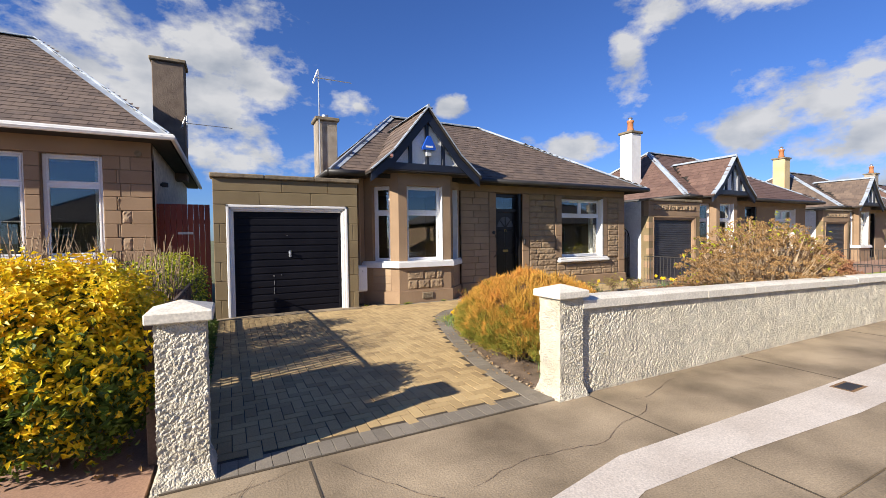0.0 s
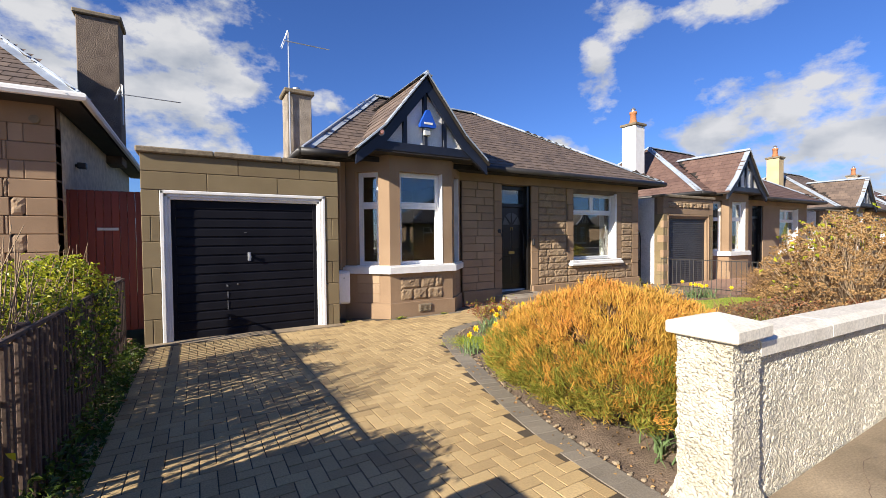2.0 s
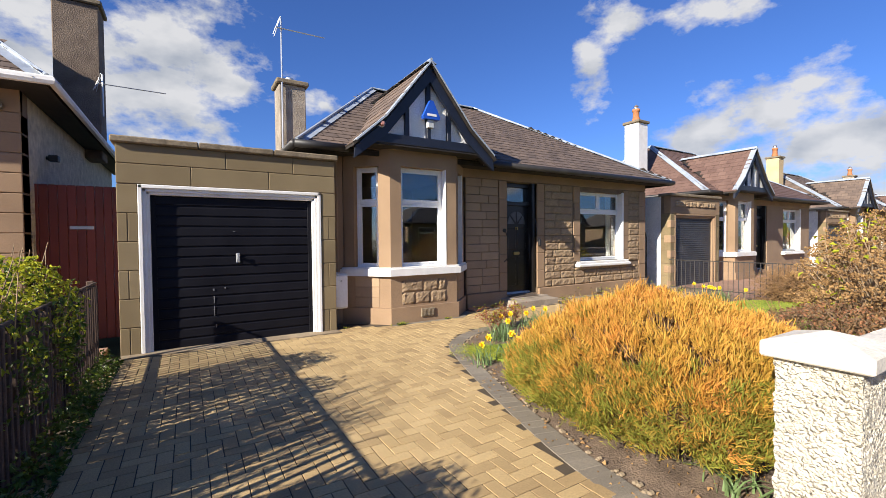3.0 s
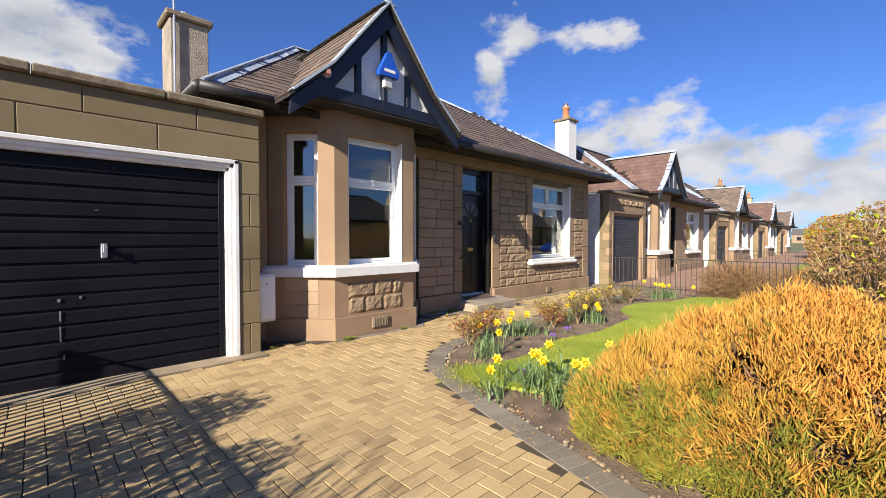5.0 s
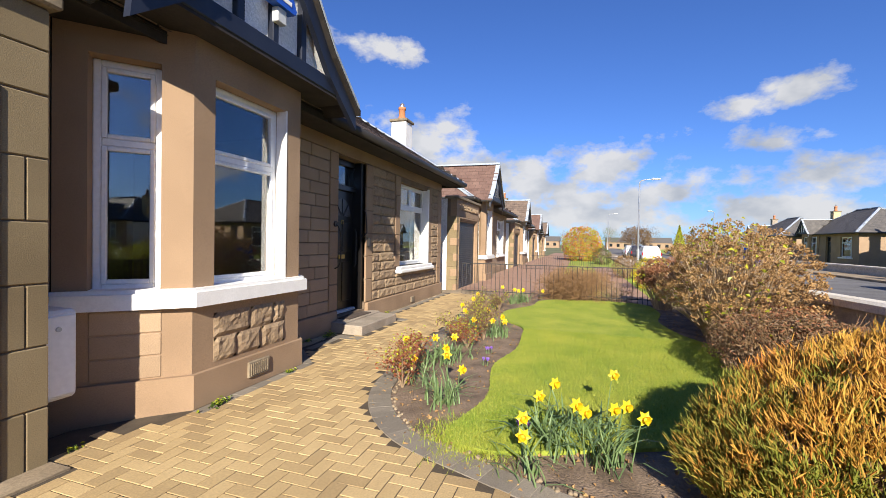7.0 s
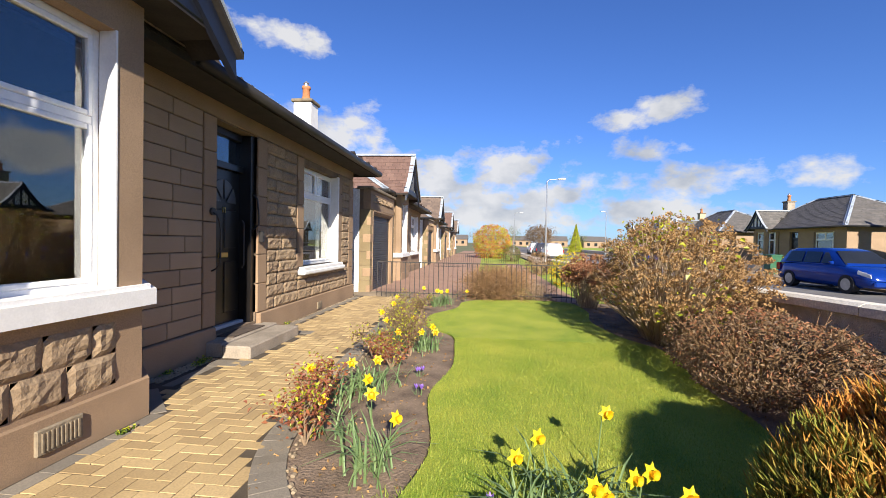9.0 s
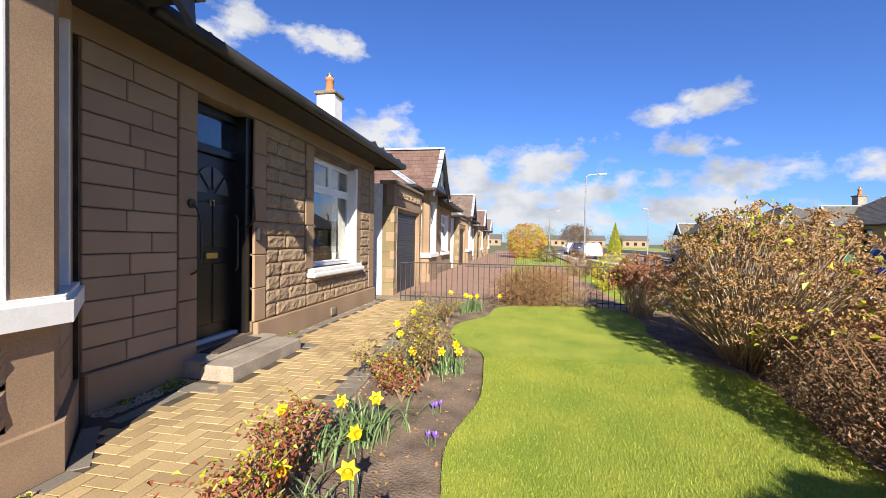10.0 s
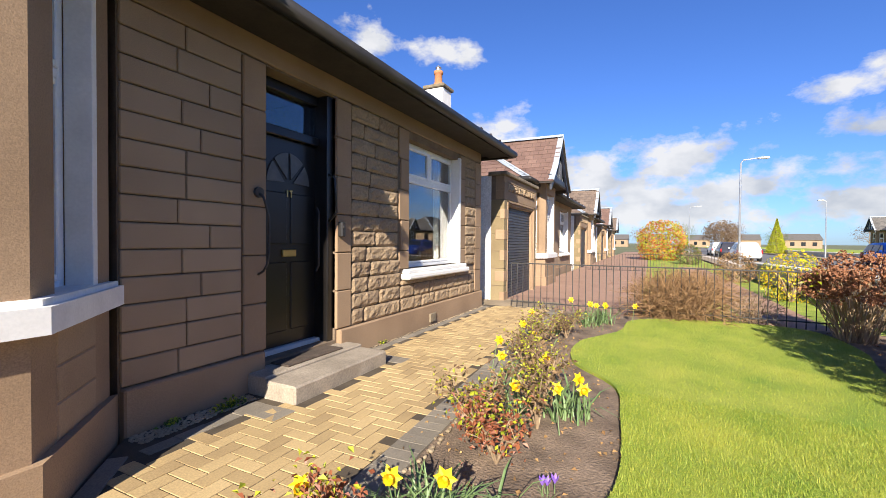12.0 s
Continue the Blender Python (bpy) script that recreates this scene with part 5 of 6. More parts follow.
def heather(c, r, top):
    """Upright sprigs in tufts over a boxy mound."""
    t = thing("heather_bush", "large rounded heather bush with golden orange sprigs", "bush", at=(c[0], c[1], 0))

    def mound(n, k):
        d = unit(rng.normal(size=(n * 3, 3)) * [1, 1, 0.9])
        d = d[d[:, 2] > -0.62][:n]
        s = (np.abs(d[:, 0]) ** 2.7 + np.abs(d[:, 1]) ** 2.7 + np.abs(d[:, 2]) ** 2.3) ** (-1 / 2.5)
        bump = 1 + 0.045 * np.sin(d[:, 0] * 7 + 1.0) * np.sin(d[:, 1] * 6 + 2) + 0.03 * np.sin(d[:, 1] * 15 + d[:, 2] * 9)
        p = d * (s * bump * k)[:, None] * np.array([r[0], r[1], top * 0.52]) + [0, 0, top * 0.50]
        low = np.clip(1 - p[:, 2] / 0.3, 0, 1)
        p[:, :2] *= (1 - 0.16 * low)[:, None]
        p[:, 2] *= 1 - 0.42 * np.clip(p[:, 1] - 0.05, 0, 1)
        p[:, 2] = np.maximum(p[:, 2], 0.03)
        return p, unit(d / np.array([r[0], r[1], top * 0.5]))

    p, n = mound(2500, 0.95)
    k = 40
    axis = unit(n * 0.55 + [0, 0, 0.8] + 0.22 * rng.normal(size=p.shape))
    lift = rng.uniform(-0.06, 0.03, (len(p), 1))
    q = np.repeat(p + n * lift, k, 0) + rng.normal(size=(len(p) * k, 3)) * 0.026
    q[:, 2] = np.maximum(q[:, 2], 0.02)
    d = np.repeat(axis, k, 0) + 0.33 * rng.normal(size=q.shape)
    hi = np.repeat((p[:, 2] + 0.16 * rng.normal(size=len(p))) > top * 0.55, k)
    spikes("sprig_cover", q[hi], d[hi], 0.058, 0.0028, HEATH, t)
    spikes("lower_sprig_cover", q[~hi], d[~hi], 0.058, 0.0030, HEATHG, t)
    q, m = mound(9000, 0.80)
    spikes("inner_twig_mass", q, m + [0, 0, 0.5] + 0.6 * rng.normal(size=q.shape), 0.11, 0.005, TWIGR, t)
    b = B()
    ang = [random.uniform(0, math.tau) for _ in range(60)]
    stems(b, [(0.25 * math.cos(a), 0.3 * math.sin(a), 0) for a in ang], [(r[0] * 0.7 * math.cos(a), r[1] * 0.7 * math.sin(a), random.uniform(0.2, 0.7)) for a in ang], 0.012, 0.005)
    part("stem", b, TWIG, t, kind="stuff")


heather((3.40, 4.46), (0.66, 1.10), 1.03)


def golden_hedge():
    t = thing("euonymus_bush", "clipped golden-leaved evergreen bush behind the gate pier", "bush", at=(-1.12, 3.86, 0))
    c, nc = shell(1700, (0, 0, 0.72), (0.72, 0.68, 0.64), -0.9, 0.86, 0.12, 5)
    k = 15
    shoot = unit(nc + [0, 0, 0.5] + 0.4 * rng.normal(size=c.shape))
    f = rng.uniform(-0.09, 0.09, (len(c) * k, 1))
    p = np.repeat(c, k, 0) + np.repeat(shoot, k, 0) * f + 0.03 * rng.normal(size=(len(c) * k, 3))
    p[:, 2] = np.maximum(p[:, 2], 0.04)
    n = np.repeat(nc, k, 0)
    gold = np.repeat(c[:, 2] + 0.32 * rng.normal(size=len(c)) > 0.52, k)
    leaves("gold_foliage", p[gold], n[gold] + [-0.3, -0.2, 0.5], 0.05, GOLD, t, 0.55, 0.55)
    leaves("green_foliage", p[~gold], n[~gold], 0.058, GREENL, t)
    q, m = shell(5000, (0, 0, 0.73), (0.6, 0.6, 0.58), -0.9, 0.5, 0.1, 5)
    leaves("inner_foliage", q, m, 0.06, GREENL, t)
    b = B()
    ang = [random.uniform(0, math.tau) for _ in range(40)]
    stems(b, [(0.12 * math.cos(a), 0.12 * math.sin(a), 0) for a in ang], [(0.5 * math.cos(a), 0.5 * math.sin(a), random.uniform(0.3, 1.1)) for a in ang], 0.012, 0.005)
    part("stem", b, TWIG, t, kind="stuff")


golden_hedge()


def hedge(at, r, n, material, label, zc, size=0.05, twigs=0, twig_top=1.6, tw=TWIG, second=None, lump=0.14):
    t = thing("hedge_shrub", label, "shrub", at=(at[0], at[1], 0))
    p, nn = shell(n, (0, 0, zc), r, -0.92, 0.6, lump, int(at[1] * 7) + 3)
    p[:, 2] = np.maximum(p[:, 2], 0.03)
    if second:
        s = rng.random(len(p)) < np.clip((p[:, 2] - 0.45) * 1.1, 0.12, 0.8)
        leaves("new_foliage", p[s], nn[s], size, second, t)
        p, nn = p[~s], nn[~s]
    leaves("foliage", p, nn, size, material, t)
    b = B()
    ang = [random.uniform(0, math.tau) for _ in range(max(24, twigs))]
    stems(b, [(0.15 * math.cos(a), 0.15 * math.sin(a), 0) for a in ang], [(r[0] * random.uniform(0.3, 1.0) * math.cos(a), r[1] * random.uniform(0.3, 1.0) * math.sin(a), random.uniform(0.5, 1.0) * (twig_top if twigs else zc + r[2] * 0.5)) for a in ang], 0.008, 0.0025)
    part("stem", b, tw, t, kind="stuff")
    return t


hedge((-0.95, 5.35), (0.52, 0.75, 0.62), 1500, BRONZE, "twiggy half-bare shrub behind the picket fence", 0.72, 0.035, 230, 1.62, TWIG, LIME)
hedge((-1.75, 5.3), (0.5, 0.6, 0.6), 900, BRONZE, "bare twiggy shrub behind the golden bush", 0.75, 0.03, 190, 1.75, TWIG, LIME)
hedge((-0.82, 6.2), (0.50, 0.62, 0.60), 4200, GREENL, "dense green shrub with lime tips behind the picket fence", 0.70, 0.05, 50, 1.4, TWIG, LIME)
hedge((-0.78, 7.15), (0.50, 0.55, 0.64), 5200, GREENL, "dark green shrub at the end of the picket fence", 0.75, 0.05, 40, 1.5, TWIG, LIME)
ivy = thing("ivy", "trailing ivy and dead leaves along the fence foot", "ground cover", kind="stuff")
p = np.stack([rng.uniform(-0.46, -0.22, 2600), rng.uniform(3.6, 9.0, 2600), rng.uniform(0.01, 0.2, 2600) ** 1.0], 1)
p[:, 2] *= np.clip((-0.2 - p[:, 0]) / 0.2, 0.1, 1)
leaves("ivy_foliage", p, np.tile([0.4, 0, 1.0], (len(p), 1)), 0.05, GREENL, ivy)
leaves("leaf_litter", np.stack([rng.uniform(-0.9, -0.2, 260), rng.uniform(3.4, 9.1, 260), rng.uniform(0.012, 0.03, 260)], 1), np.tile([0, 0, 1.0], (260, 1)), 0.05, DRYL, ivy)


def hydrangea(at, r, heads, n_stem, head_mat, label, head=0.075, green=900, top=1.5):
    t = thing("hydrangea_bush", label, "bush", at=(at[0], at[1], 0))
    d = unit(rng.normal(size=(heads * 3, 3)))
    d = d[d[:, 2] > -0.25][:heads]
    s = rng.uniform(0.62, 1.03, len(d))[:, None]
    c = d * s * np.array(r) + np.array([0, 0, top - r[2]])
    c[:, 2] = np.maximum(c[:, 2], 0.12)
    b = B()
    stems(b, [(v[0] * 0.22 + random.uniform(-0.15, 0.15), v[1] * 0.22 + random.uniform(-0.12, 0.12), 0) for v in c[:n_stem]], c[:n_stem], 0.009, 0.004, 0.08)
    part("stem", b, PALETWIG, t, kind="stuff")
    k = 26
    q = np.repeat(c, k, 0) + unit(rng.normal(size=(len(c) * k, 3))) * head * np.array([1, 1, 0.6]) * rng.uniform(0.5, 1.0, (len(c) * k, 1))
    leaves("flower_cover", q, q - np.repeat(c, k, 0), head * 0.48, head_mat, t, 0.8)
    g = d[rng.integers(0, len(d), green)] * rng.uniform(0.6, 1.02, (green, 1)) * np.array(r) + [0, 0, top - r[2]] + 0.06 * rng.normal(size=(green, 3))
    g[:, 2] = np.maximum(g[:, 2], 0.08)
    sel = np.sin(g[:, 0] * 3.1 + 1) + np.sin(g[:, 1] * 4.3) + np.sin(g[:, 2] * 5.0) > 0.2
    leaves("green_foliage", g[sel], np.tile([0, 0, 1.0], (sel.sum(), 1)), 0.065, LIME, t, 0.6)
    return t


hydrangea((8.25, 4.0), (1.95, 0.92, 1.06), 1150, 620, DRYL, "big winter hydrangea with papery brown flower heads", 0.058, 1300, 1.80)
hydrangea((11.35, 4.35), (0.62, 0.55, 0.5), 200, 120, RUSTL, "smaller hydrangea with rusty brown flower heads by the railing", 0.085, 60, 1.15)
hedge((6.05, 4.05), (1.15, 0.75, 0.40), 15000, BRONZE, "low bronze-leaved evergreen bush on the lawn's edge", 0.38, 0.034, 110, 0.82, TWIGR, RUSTL, 0.10)
hedge((7.3, 3.6), (0.6, 0.4, 0.36), 2200, REDLEAF, "small red-leaved shrub under the garden wall", 0.36, 0.05, 20, 0.6, TWIGR)


def twig_ball(at, r, top, n, material, label, green=None):
    t = thing("twiggy_bush", label, "bush", at=(at[0], at[1], at[2]))
    d = unit(rng.normal(size=(n, 3)) + [0, 0, 0.35])
    base = rng.normal(size=(n, 3)) * np.array([r * 0.5, r * 0.5, 0])
    base[:, 2] = rng.uniform(0.0, top * 0.55, n)
    p = base * 0.8 + d * rng.uniform(0.2, 0.75, (n, 1)) * r * np.array([1, 1, 0.8])
    p[:, 2] = np.clip(p[:, 2], 0.02, top * 0.92)
    spikes("twig_mass", p, d + 0.3 * rng.normal(size=d.shape), 0.2 * r / 0.6, 0.004 * max(1, r), material, t)
    if green:
        leaves("foliage", p[: n // 2], d[: n // 2], 0.04 * max(1, r * 1.4), green, t)
    return t


twig_ball((12.25, 6.35, -0.02), 0.62, 1.08, 7000, TWIGR, "rounded russet twiggy bush beyond the railing", BRONZE)
twig_ball((12.4, 5.3, -0.02), 0.4, 0.6, 900, TWIG, "sparse twiggy shrub beyond the railing")
twig_ball((15.3, 5.8, -0.02), 0.6, 0.7, 2500, TWIGR, "brown shrub in the next garden", BRONZE)

# ---- lawn ----
LAWN = smooth_line([(3.75, 6.3), (3.62, 6.75), (3.80, 7.05), (4.6, 6.92), (5.55, 7.05), (6.4, 6.92), (7.2, 6.95), (7.95, 7.05), (8.6, 7.5), (9.5, 7.55), (10.4, 7.15), (11.4, 7.0), (11.85, 6.2), (11.8, 4.8), (10.6, 4.55), (9.4, 4.75), (8.3, 4.62), (7.4, 4.3), (6.2, 4.5), (5.1, 4.55), (4.3, 5.2), (3.75, 6.3)], 0.08)
lp = [(p.x, p.y) for p in LAWN]
lawn = thing("lawn", "mown front lawn with pale mossy patches", "lawn", kind="structure")
part("turf", B().prism([(x, y, -0.02) for x, y in lp], (0, 0, 0.048)), GRASSB, lawn)
xy = rng.uniform((3.5, 4.3), (11.95, 7.75), (420000, 2))
w = np.where(xy[:, 0] < 7.8, 1.0, 0.3)
xy = xy[poly_in(xy[:, 0], xy[:, 1], lp) & (rng.random(len(xy)) < w)]
n = len(xy)
base = np.concatenate([xy, np.full((n, 1), 0.022)], 1)
a = rng.uniform(0, math.tau, n)
lean = np.stack([np.cos(a), np.sin(a), np.zeros(n)], 1)
side = np.stack([-np.sin(a), np.cos(a), np.zeros(n)], 1) * 0.0028
tip = base + lean * rng.uniform(0.004, 0.022, (n, 1)) + np.stack([np.zeros(n), np.zeros(n), rng.uniform(0.012, 0.026, n)], 1)
blob("grass_cover", np.stack([base - side, base + side, tip], 1), np.arange(n * 3).reshape(-1, 3), BLADE, lawn, "stuff")
tuft = thing("grass_tuft", "rough grass tuft at the lawn's tip", "grass", kind="stuff")
m = 4000
xy = np.array([3.78, 6.85]) + rng.normal(size=(m, 2)) * [0.16, 0.16]
base = np.concatenate([xy, np.full((m, 1), 0.0)], 1)
a = rng.uniform(0, math.tau, m)
side = np.stack([-np.sin(a), np.cos(a), np.zeros(m)], 1) * 0.003
tip = base + np.stack([np.cos(a) * 0.04, np.sin(a) * 0.04, rng.uniform(0.02, 0.06, m)], 1)
blob("grass_cover", np.stack([base - side, base + side, tip], 1), np.arange(m * 3).reshape(-1, 3), BLADE, tuft, "stuff")


# ---- flowers ----
def daffodils(x, y, n_leaf, flowers, h=0.34, spread=0.13):
    t = thing("daffodil_clump", "clump of yellow daffodils with grey-green strap leaves" if flowers else "clump of green daffodil leaves without flowers", "daffodils", "daffodils in the bed", at=(x, y, 0))
    b = B()
    for i in range(n_leaf):
        a = random.uniform(0, math.tau)
        p = Vector((random.gauss(0, spread * 0.6), random.gauss(0, spread * 0.6), 0))
        L, out = h * random.uniform(0.55, 1.05), random.uniform(0.2, 1.35)
        d, s = Vector((math.cos(a), math.sin(a), 0)), Vector((-math.sin(a), math.cos(a), 0)) * 0.0075
        pts = [p + d * out * L * f ** 1.8 + Vector((0, 0, L * (f - 0.42 * out * f ** 3))) for f in (0, 0.35, 0.7, 1.0)]
        vs = [q + e for q, k in zip(pts, (1, 1, 0.85, 0.15)) for e in (-s * k, d * 0.003, s * k)]
        b.add(vs, [(3 * i + j, 3 * i + j + 1, 3 * i + j + 4, 3 * i + j + 3) for i in range(3) for j in range(2)])
    part("foliage", b, DAFL, t, kind="stuff")
    for i in range(flowers):
        a = random.uniform(0, math.tau)
        p = Vector((random.gauss(0, spread * 1.4), random.gauss(0, spread * 1.4), 0))
        top = p + Vector((random.uniform(-0.08, 0.08), random.uniform(-0.08, 0.08), h * random.uniform(0.7, 1.1)))
        face = Vector((-0.8 + random.uniform(-0.5, 0.5), -0.45 + random.uniform(-0.5, 0.5), 0.12)).normalized()
        st = part("stalk", B().tube([p, p.lerp(top, 0.6) + Vector((0.01, 0, 0)), top, top + face * 0.03], 0.0042, 0.003, 5), DAFL, t)
        c = top + face * 0.035
        u = face.cross(Vector((0, 0, 1))).normalized()
        v = u.cross(face)
        pb = B()
        for k in range(6):
            th = math.tau * k / 6
            r, q = u * math.cos(th) + v * math.sin(th), -u * math.sin(th) + v * math.cos(th)
            pb.add([c, c + r * 0.026 + q * 0.017 + face * 0.002, c + r * 0.052 - face * 0.004, c + r * 0.026 - q * 0.017 + face * 0.002], [(0, 1, 2, 3)])
        fl = part("corolla", pb, PETAL, st)
        tb = B()
        rings = [(0.011, 0.0), (0.015, 0.018), (0.024, 0.034)]
        tb.add([c + face * z + (u * math.cos(math.tau * k / 9) + v * math.sin(math.tau * k / 9)) * r for r, z in rings for k in range(9)], [(i * 9 + k, i * 9 + (k + 1) % 9, (i + 1) * 9 + (k + 1) % 9, (i + 1) * 9 + k) for i in range(2) for k in range(9)])
        part("trumpet", tb, TRUMPET, st)
    return t


for x, y, nl, nf, h in [(3.85, 6.32, 60, 4, 0.36), (3.75, 5.98, 55, 3, 0.36), (4.12, 6.10, 40, 2, 0.34), (4.35, 7.25, 50, 2, 0.33), (4.75, 7.55, 22, 2, 0.30),
                        (5.55, 7.62, 60, 2, 0.36), (5.75, 7.42, 12, 0, 0.25), (5.3, 7.78, 20, 1, 0.34), (7.15, 7.30, 60, 4, 0.34), (7.0, 7.62, 20, 1, 0.36), (7.6, 7.85, 18, 2, 0.34), (8.6, 7.95, 24, 2, 0.3),
                        (11.05, 7.45, 60, 4, 0.34), (10.7, 7.6, 40, 3, 0.34), (9.9, 7.95, 20, 1, 0.3), (3.12, 3.62, 26, 0, 0.24), (3.42, 6.45, 20, 1, 0.26)]:
    daffodils(x, y, nl, nf, h)


def rose(x, y, h, red, label):
    t = thing("rose_bush", label, "rose", "roses in the bed", at=(x, y, 0))
    b, tips = B(), []
    for i in range(7):
        a = random.uniform(0, math.tau)
        tip = Vector((math.cos(a) * h * 0.5, math.sin(a) * h * 0.5, h * random.uniform(0.6, 1.1)))
        b.tube([(0, 0, 0), tip * 0.5 + Vector((0, 0, 0.05)), tip], 0.011, 0.004, 5)
        for k in range(4):
            q = tip * random.uniform(0.5, 1.0)
            e = q + Vector((random.uniform(-0.1, 0.1), random.uniform(-0.1, 0.1), random.uniform(0.02, 0.12)))
            b.tube([q, e], 0.004, 0.002, 4)
            tips += [e, q]
    part("stem", b, TWIG, t)
    c = np.array([tuple(e) for e in tips])
    p = np.repeat(c, 9, 0) + 0.04 * rng.normal(size=(len(c) * 9, 3))
    p[:, 2] = np.maximum(p[:, 2], 0.02)
    leaves("foliage", p, np.tile([0, 0, 1.0], (len(p), 1)), 0.035, REDLEAF if red else BRONZE, t, 0.6)
    leaves("young_foliage", p[::3] + 0.02, np.tile([0, 0, 1.0], (len(p[::3]), 1)), 0.033, LIME, t, 0.6)


for x, y, h, red in [(5.05, 7.82, 0.36, True), (6.55, 7.80, 0.36, False), (6.85, 7.45, 0.42, False), (6.3, 7.55, 0.3, True), (7.5, 7.55, 0.36, False), (8.3, 7.95, 0.34, False), (9.1, 7.95, 0.36, False), (9.7, 7.75, 0.3, False), (4.6, 7.75, 0.3, True)]:
    rose(x, y, h, red, "pruned rose bush with reddish young leaves" if red else "pruned rose bush with bronze young leaves")

litter = thing("bed_litter", "pebbles and dead leaves on the soil", "litter", kind="stuff")
m = 1800
xy = rng.uniform((2.6, 3.3), (11.8, 8.2), (m * 2, 2))
ok = ~poly_in(xy[:, 0], xy[:, 1], lp) & ~poly_in(xy[:, 0], xy[:, 1], DRIVE)
xy = xy[ok][:m]
leaves("leaf_litter", np.concatenate([xy, np.full((len(xy), 1), 0.012)], 1), np.tile([0, 0, 1.0], (len(xy), 1)), 0.03, DRYL, litter, 0.8, 0.5)
pb = B()
for i, p in enumerate(edge):
    if i < len(edge) - 1:
        d = (edge[i + 1] - p).normalized()
        nn = Vector((d.y, -d.x, 0))
        for k in range(2):
            q = p + nn * random.uniform(0.20, 0.25) + d * random.uniform(0, 0.1)
            s = random.uniform(0.01, 0.024)
            pb.box(q.x - s, q.x + s, q.y - s * 0.7, q.y + s * 0.7, 0.0, 0.008 + s * 0.6, s * 0.4)
part("pebble_edge", pb, PAVE, litter)

# ---- small things at the foot of the walls and in the bed ----
def crocus(x, y):
    t = thing("crocus", "small violet crocus in the flower bed", "crocus", "crocuses in the bed", at=(x, y, 0))
    for i in range(3):
        dx, dy = random.uniform(-0.04, 0.04), random.uniform(-0.04, 0.04)
        part("stalk", B().tube([(dx, dy, 0), (dx, dy, 0.055)], 0.003, 0.0025, 5), DAFL, t)
        pb = B()
        for k in range(6):
            a, w = math.tau * k / 6, 0.55
            pb.add([(dx, dy, 0.05), (dx + 0.017 * math.cos(a - w), dy + 0.017 * math.sin(a - w), 0.08), (dx + 0.022 * math.cos(a), dy + 0.022 * math.sin(a), 0.098), (dx + 0.017 * math.cos(a + w), dy + 0.017 * math.sin(a + w), 0.08)], [(0, 1, 2, 3)])
        part("flower", pb, VIOLET, t)
    lb = B()
    for k in range(9):
        a = k * 0.7
        lb.add([(0.02 * math.cos(a), 0.02 * math.sin(a), 0), (0.024 * math.cos(a + 0.15), 0.024 * math.sin(a + 0.15), 0), (0.075 * math.cos(a), 0.075 * math.sin(a), 0.06)], [(0, 1, 2)])
    part("foliage", lb, DAFL, t, kind="stuff")


for x, y in ((5.62, 7.16), (6.12, 7.22), (4.02, 6.52)):
    crocus(x, y)


def weed(x, y, r, n):
    t = thing("weed", "low green weed at the foot of the wall", "weed", "weeds along the house wall", at=(x, y, 0.005))
    p = np.abs(rng.normal(size=(n, 3))) * [0, 0, r * 0.35] + rng.normal(size=(n, 3)) * [r, r * 0.45, 0]
    leaves("foliage", p + [0, 0, 0.012], np.tile([0, -0.3, 1.0], (n, 1)), 0.032, GREENL, t, 0.55)
    leaves("new_foliage", p[::2] + [0, 0, 0.02], np.tile([0, -0.3, 1.0], (len(p[::2]), 1)), 0.028, LIME, t, 0.55)


for x, y, r, n in ((3.62, 9.0, 0.05, 60), (4.55, 9.02, 0.03, 30), (6.14, 9.58, 0.06, 90), (5.75, 9.66, 0.03, 30), (2.72, 9.25, 0.03, 24), (8.3, 9.68, 0.03, 24)):
    weed(x, y, r, n)
gravel = thing("gravel_strip", "loose grey gravel along the foot of the wall", "gravel", kind="stuff")
gb = B()
for i in range(520):
    x, y, q = random.uniform(5.5, 6.36), random.uniform(9.54, 9.70), random.uniform(0.006, 0.014)
    gb.box(x - q, x + q, y - q * 0.8, y + q * 0.8, 0.002, 0.004 + q, q * 0.4)
for i in range(420):
    x, y, q = random.uniform(7.8, 11.8), random.uniform(9.66, 9.71), random.uniform(0.005, 0.011)
    gb.box(x - q, x + q, y - q * 0.8, y + q * 0.8, 0.002, 0.004 + q, q * 0.4)
part("gravel", gb, PAVE, gravel, kind="stuff")
for i, (x, z, w, hh) in enumerate(((0.80, 0.60, 0.012, 0.10), (0.80, 0.42, 0.010, 0.14), (0.79, 0.78, 0.02, 0.03), (0.94, 0.80, 0.016, 0.025), (0.82, 0.25, 0.012, 0.05), (1.06, 1.62, 0.03, 0.008))):
    sc = part("scuff", B().box(x, x + w, 9.2835, 9.2895, z, z + hh, 0.001), SCUFF, bpy.data.objects["garage_door"], "pale scuff in the paint")

# ---- street and distance ----
def lamp_post(x, y, h, arm):
    t = thing("street_lamp", "tall grey street lamp with a short arm", "street lamp", "street lamps")
    part("pole", B().tube([(x, y, -0.05), (x, y, 1.2)], 0.08, 0.08, 10).tube([(x, y, 1.2), (x, y, h - 0.15), (x, y - arm * 0.15, h), (x, y - arm, h + 0.06)], 0.055, 0.03, 8), STEEL, t)
    part("lantern", B().box(x - 0.12, x + 0.12, y - arm - 0.5, y - arm, h + 0.0, h + 0.1, 0.03), GREYP, t)


lamp_post(30.5, 2.6, 5.6, 0.7)
lamp_post(62.0, 2.6, 5.6, 0.7)
lamp_post(58.0, -8.8, 5.6, -0.7)


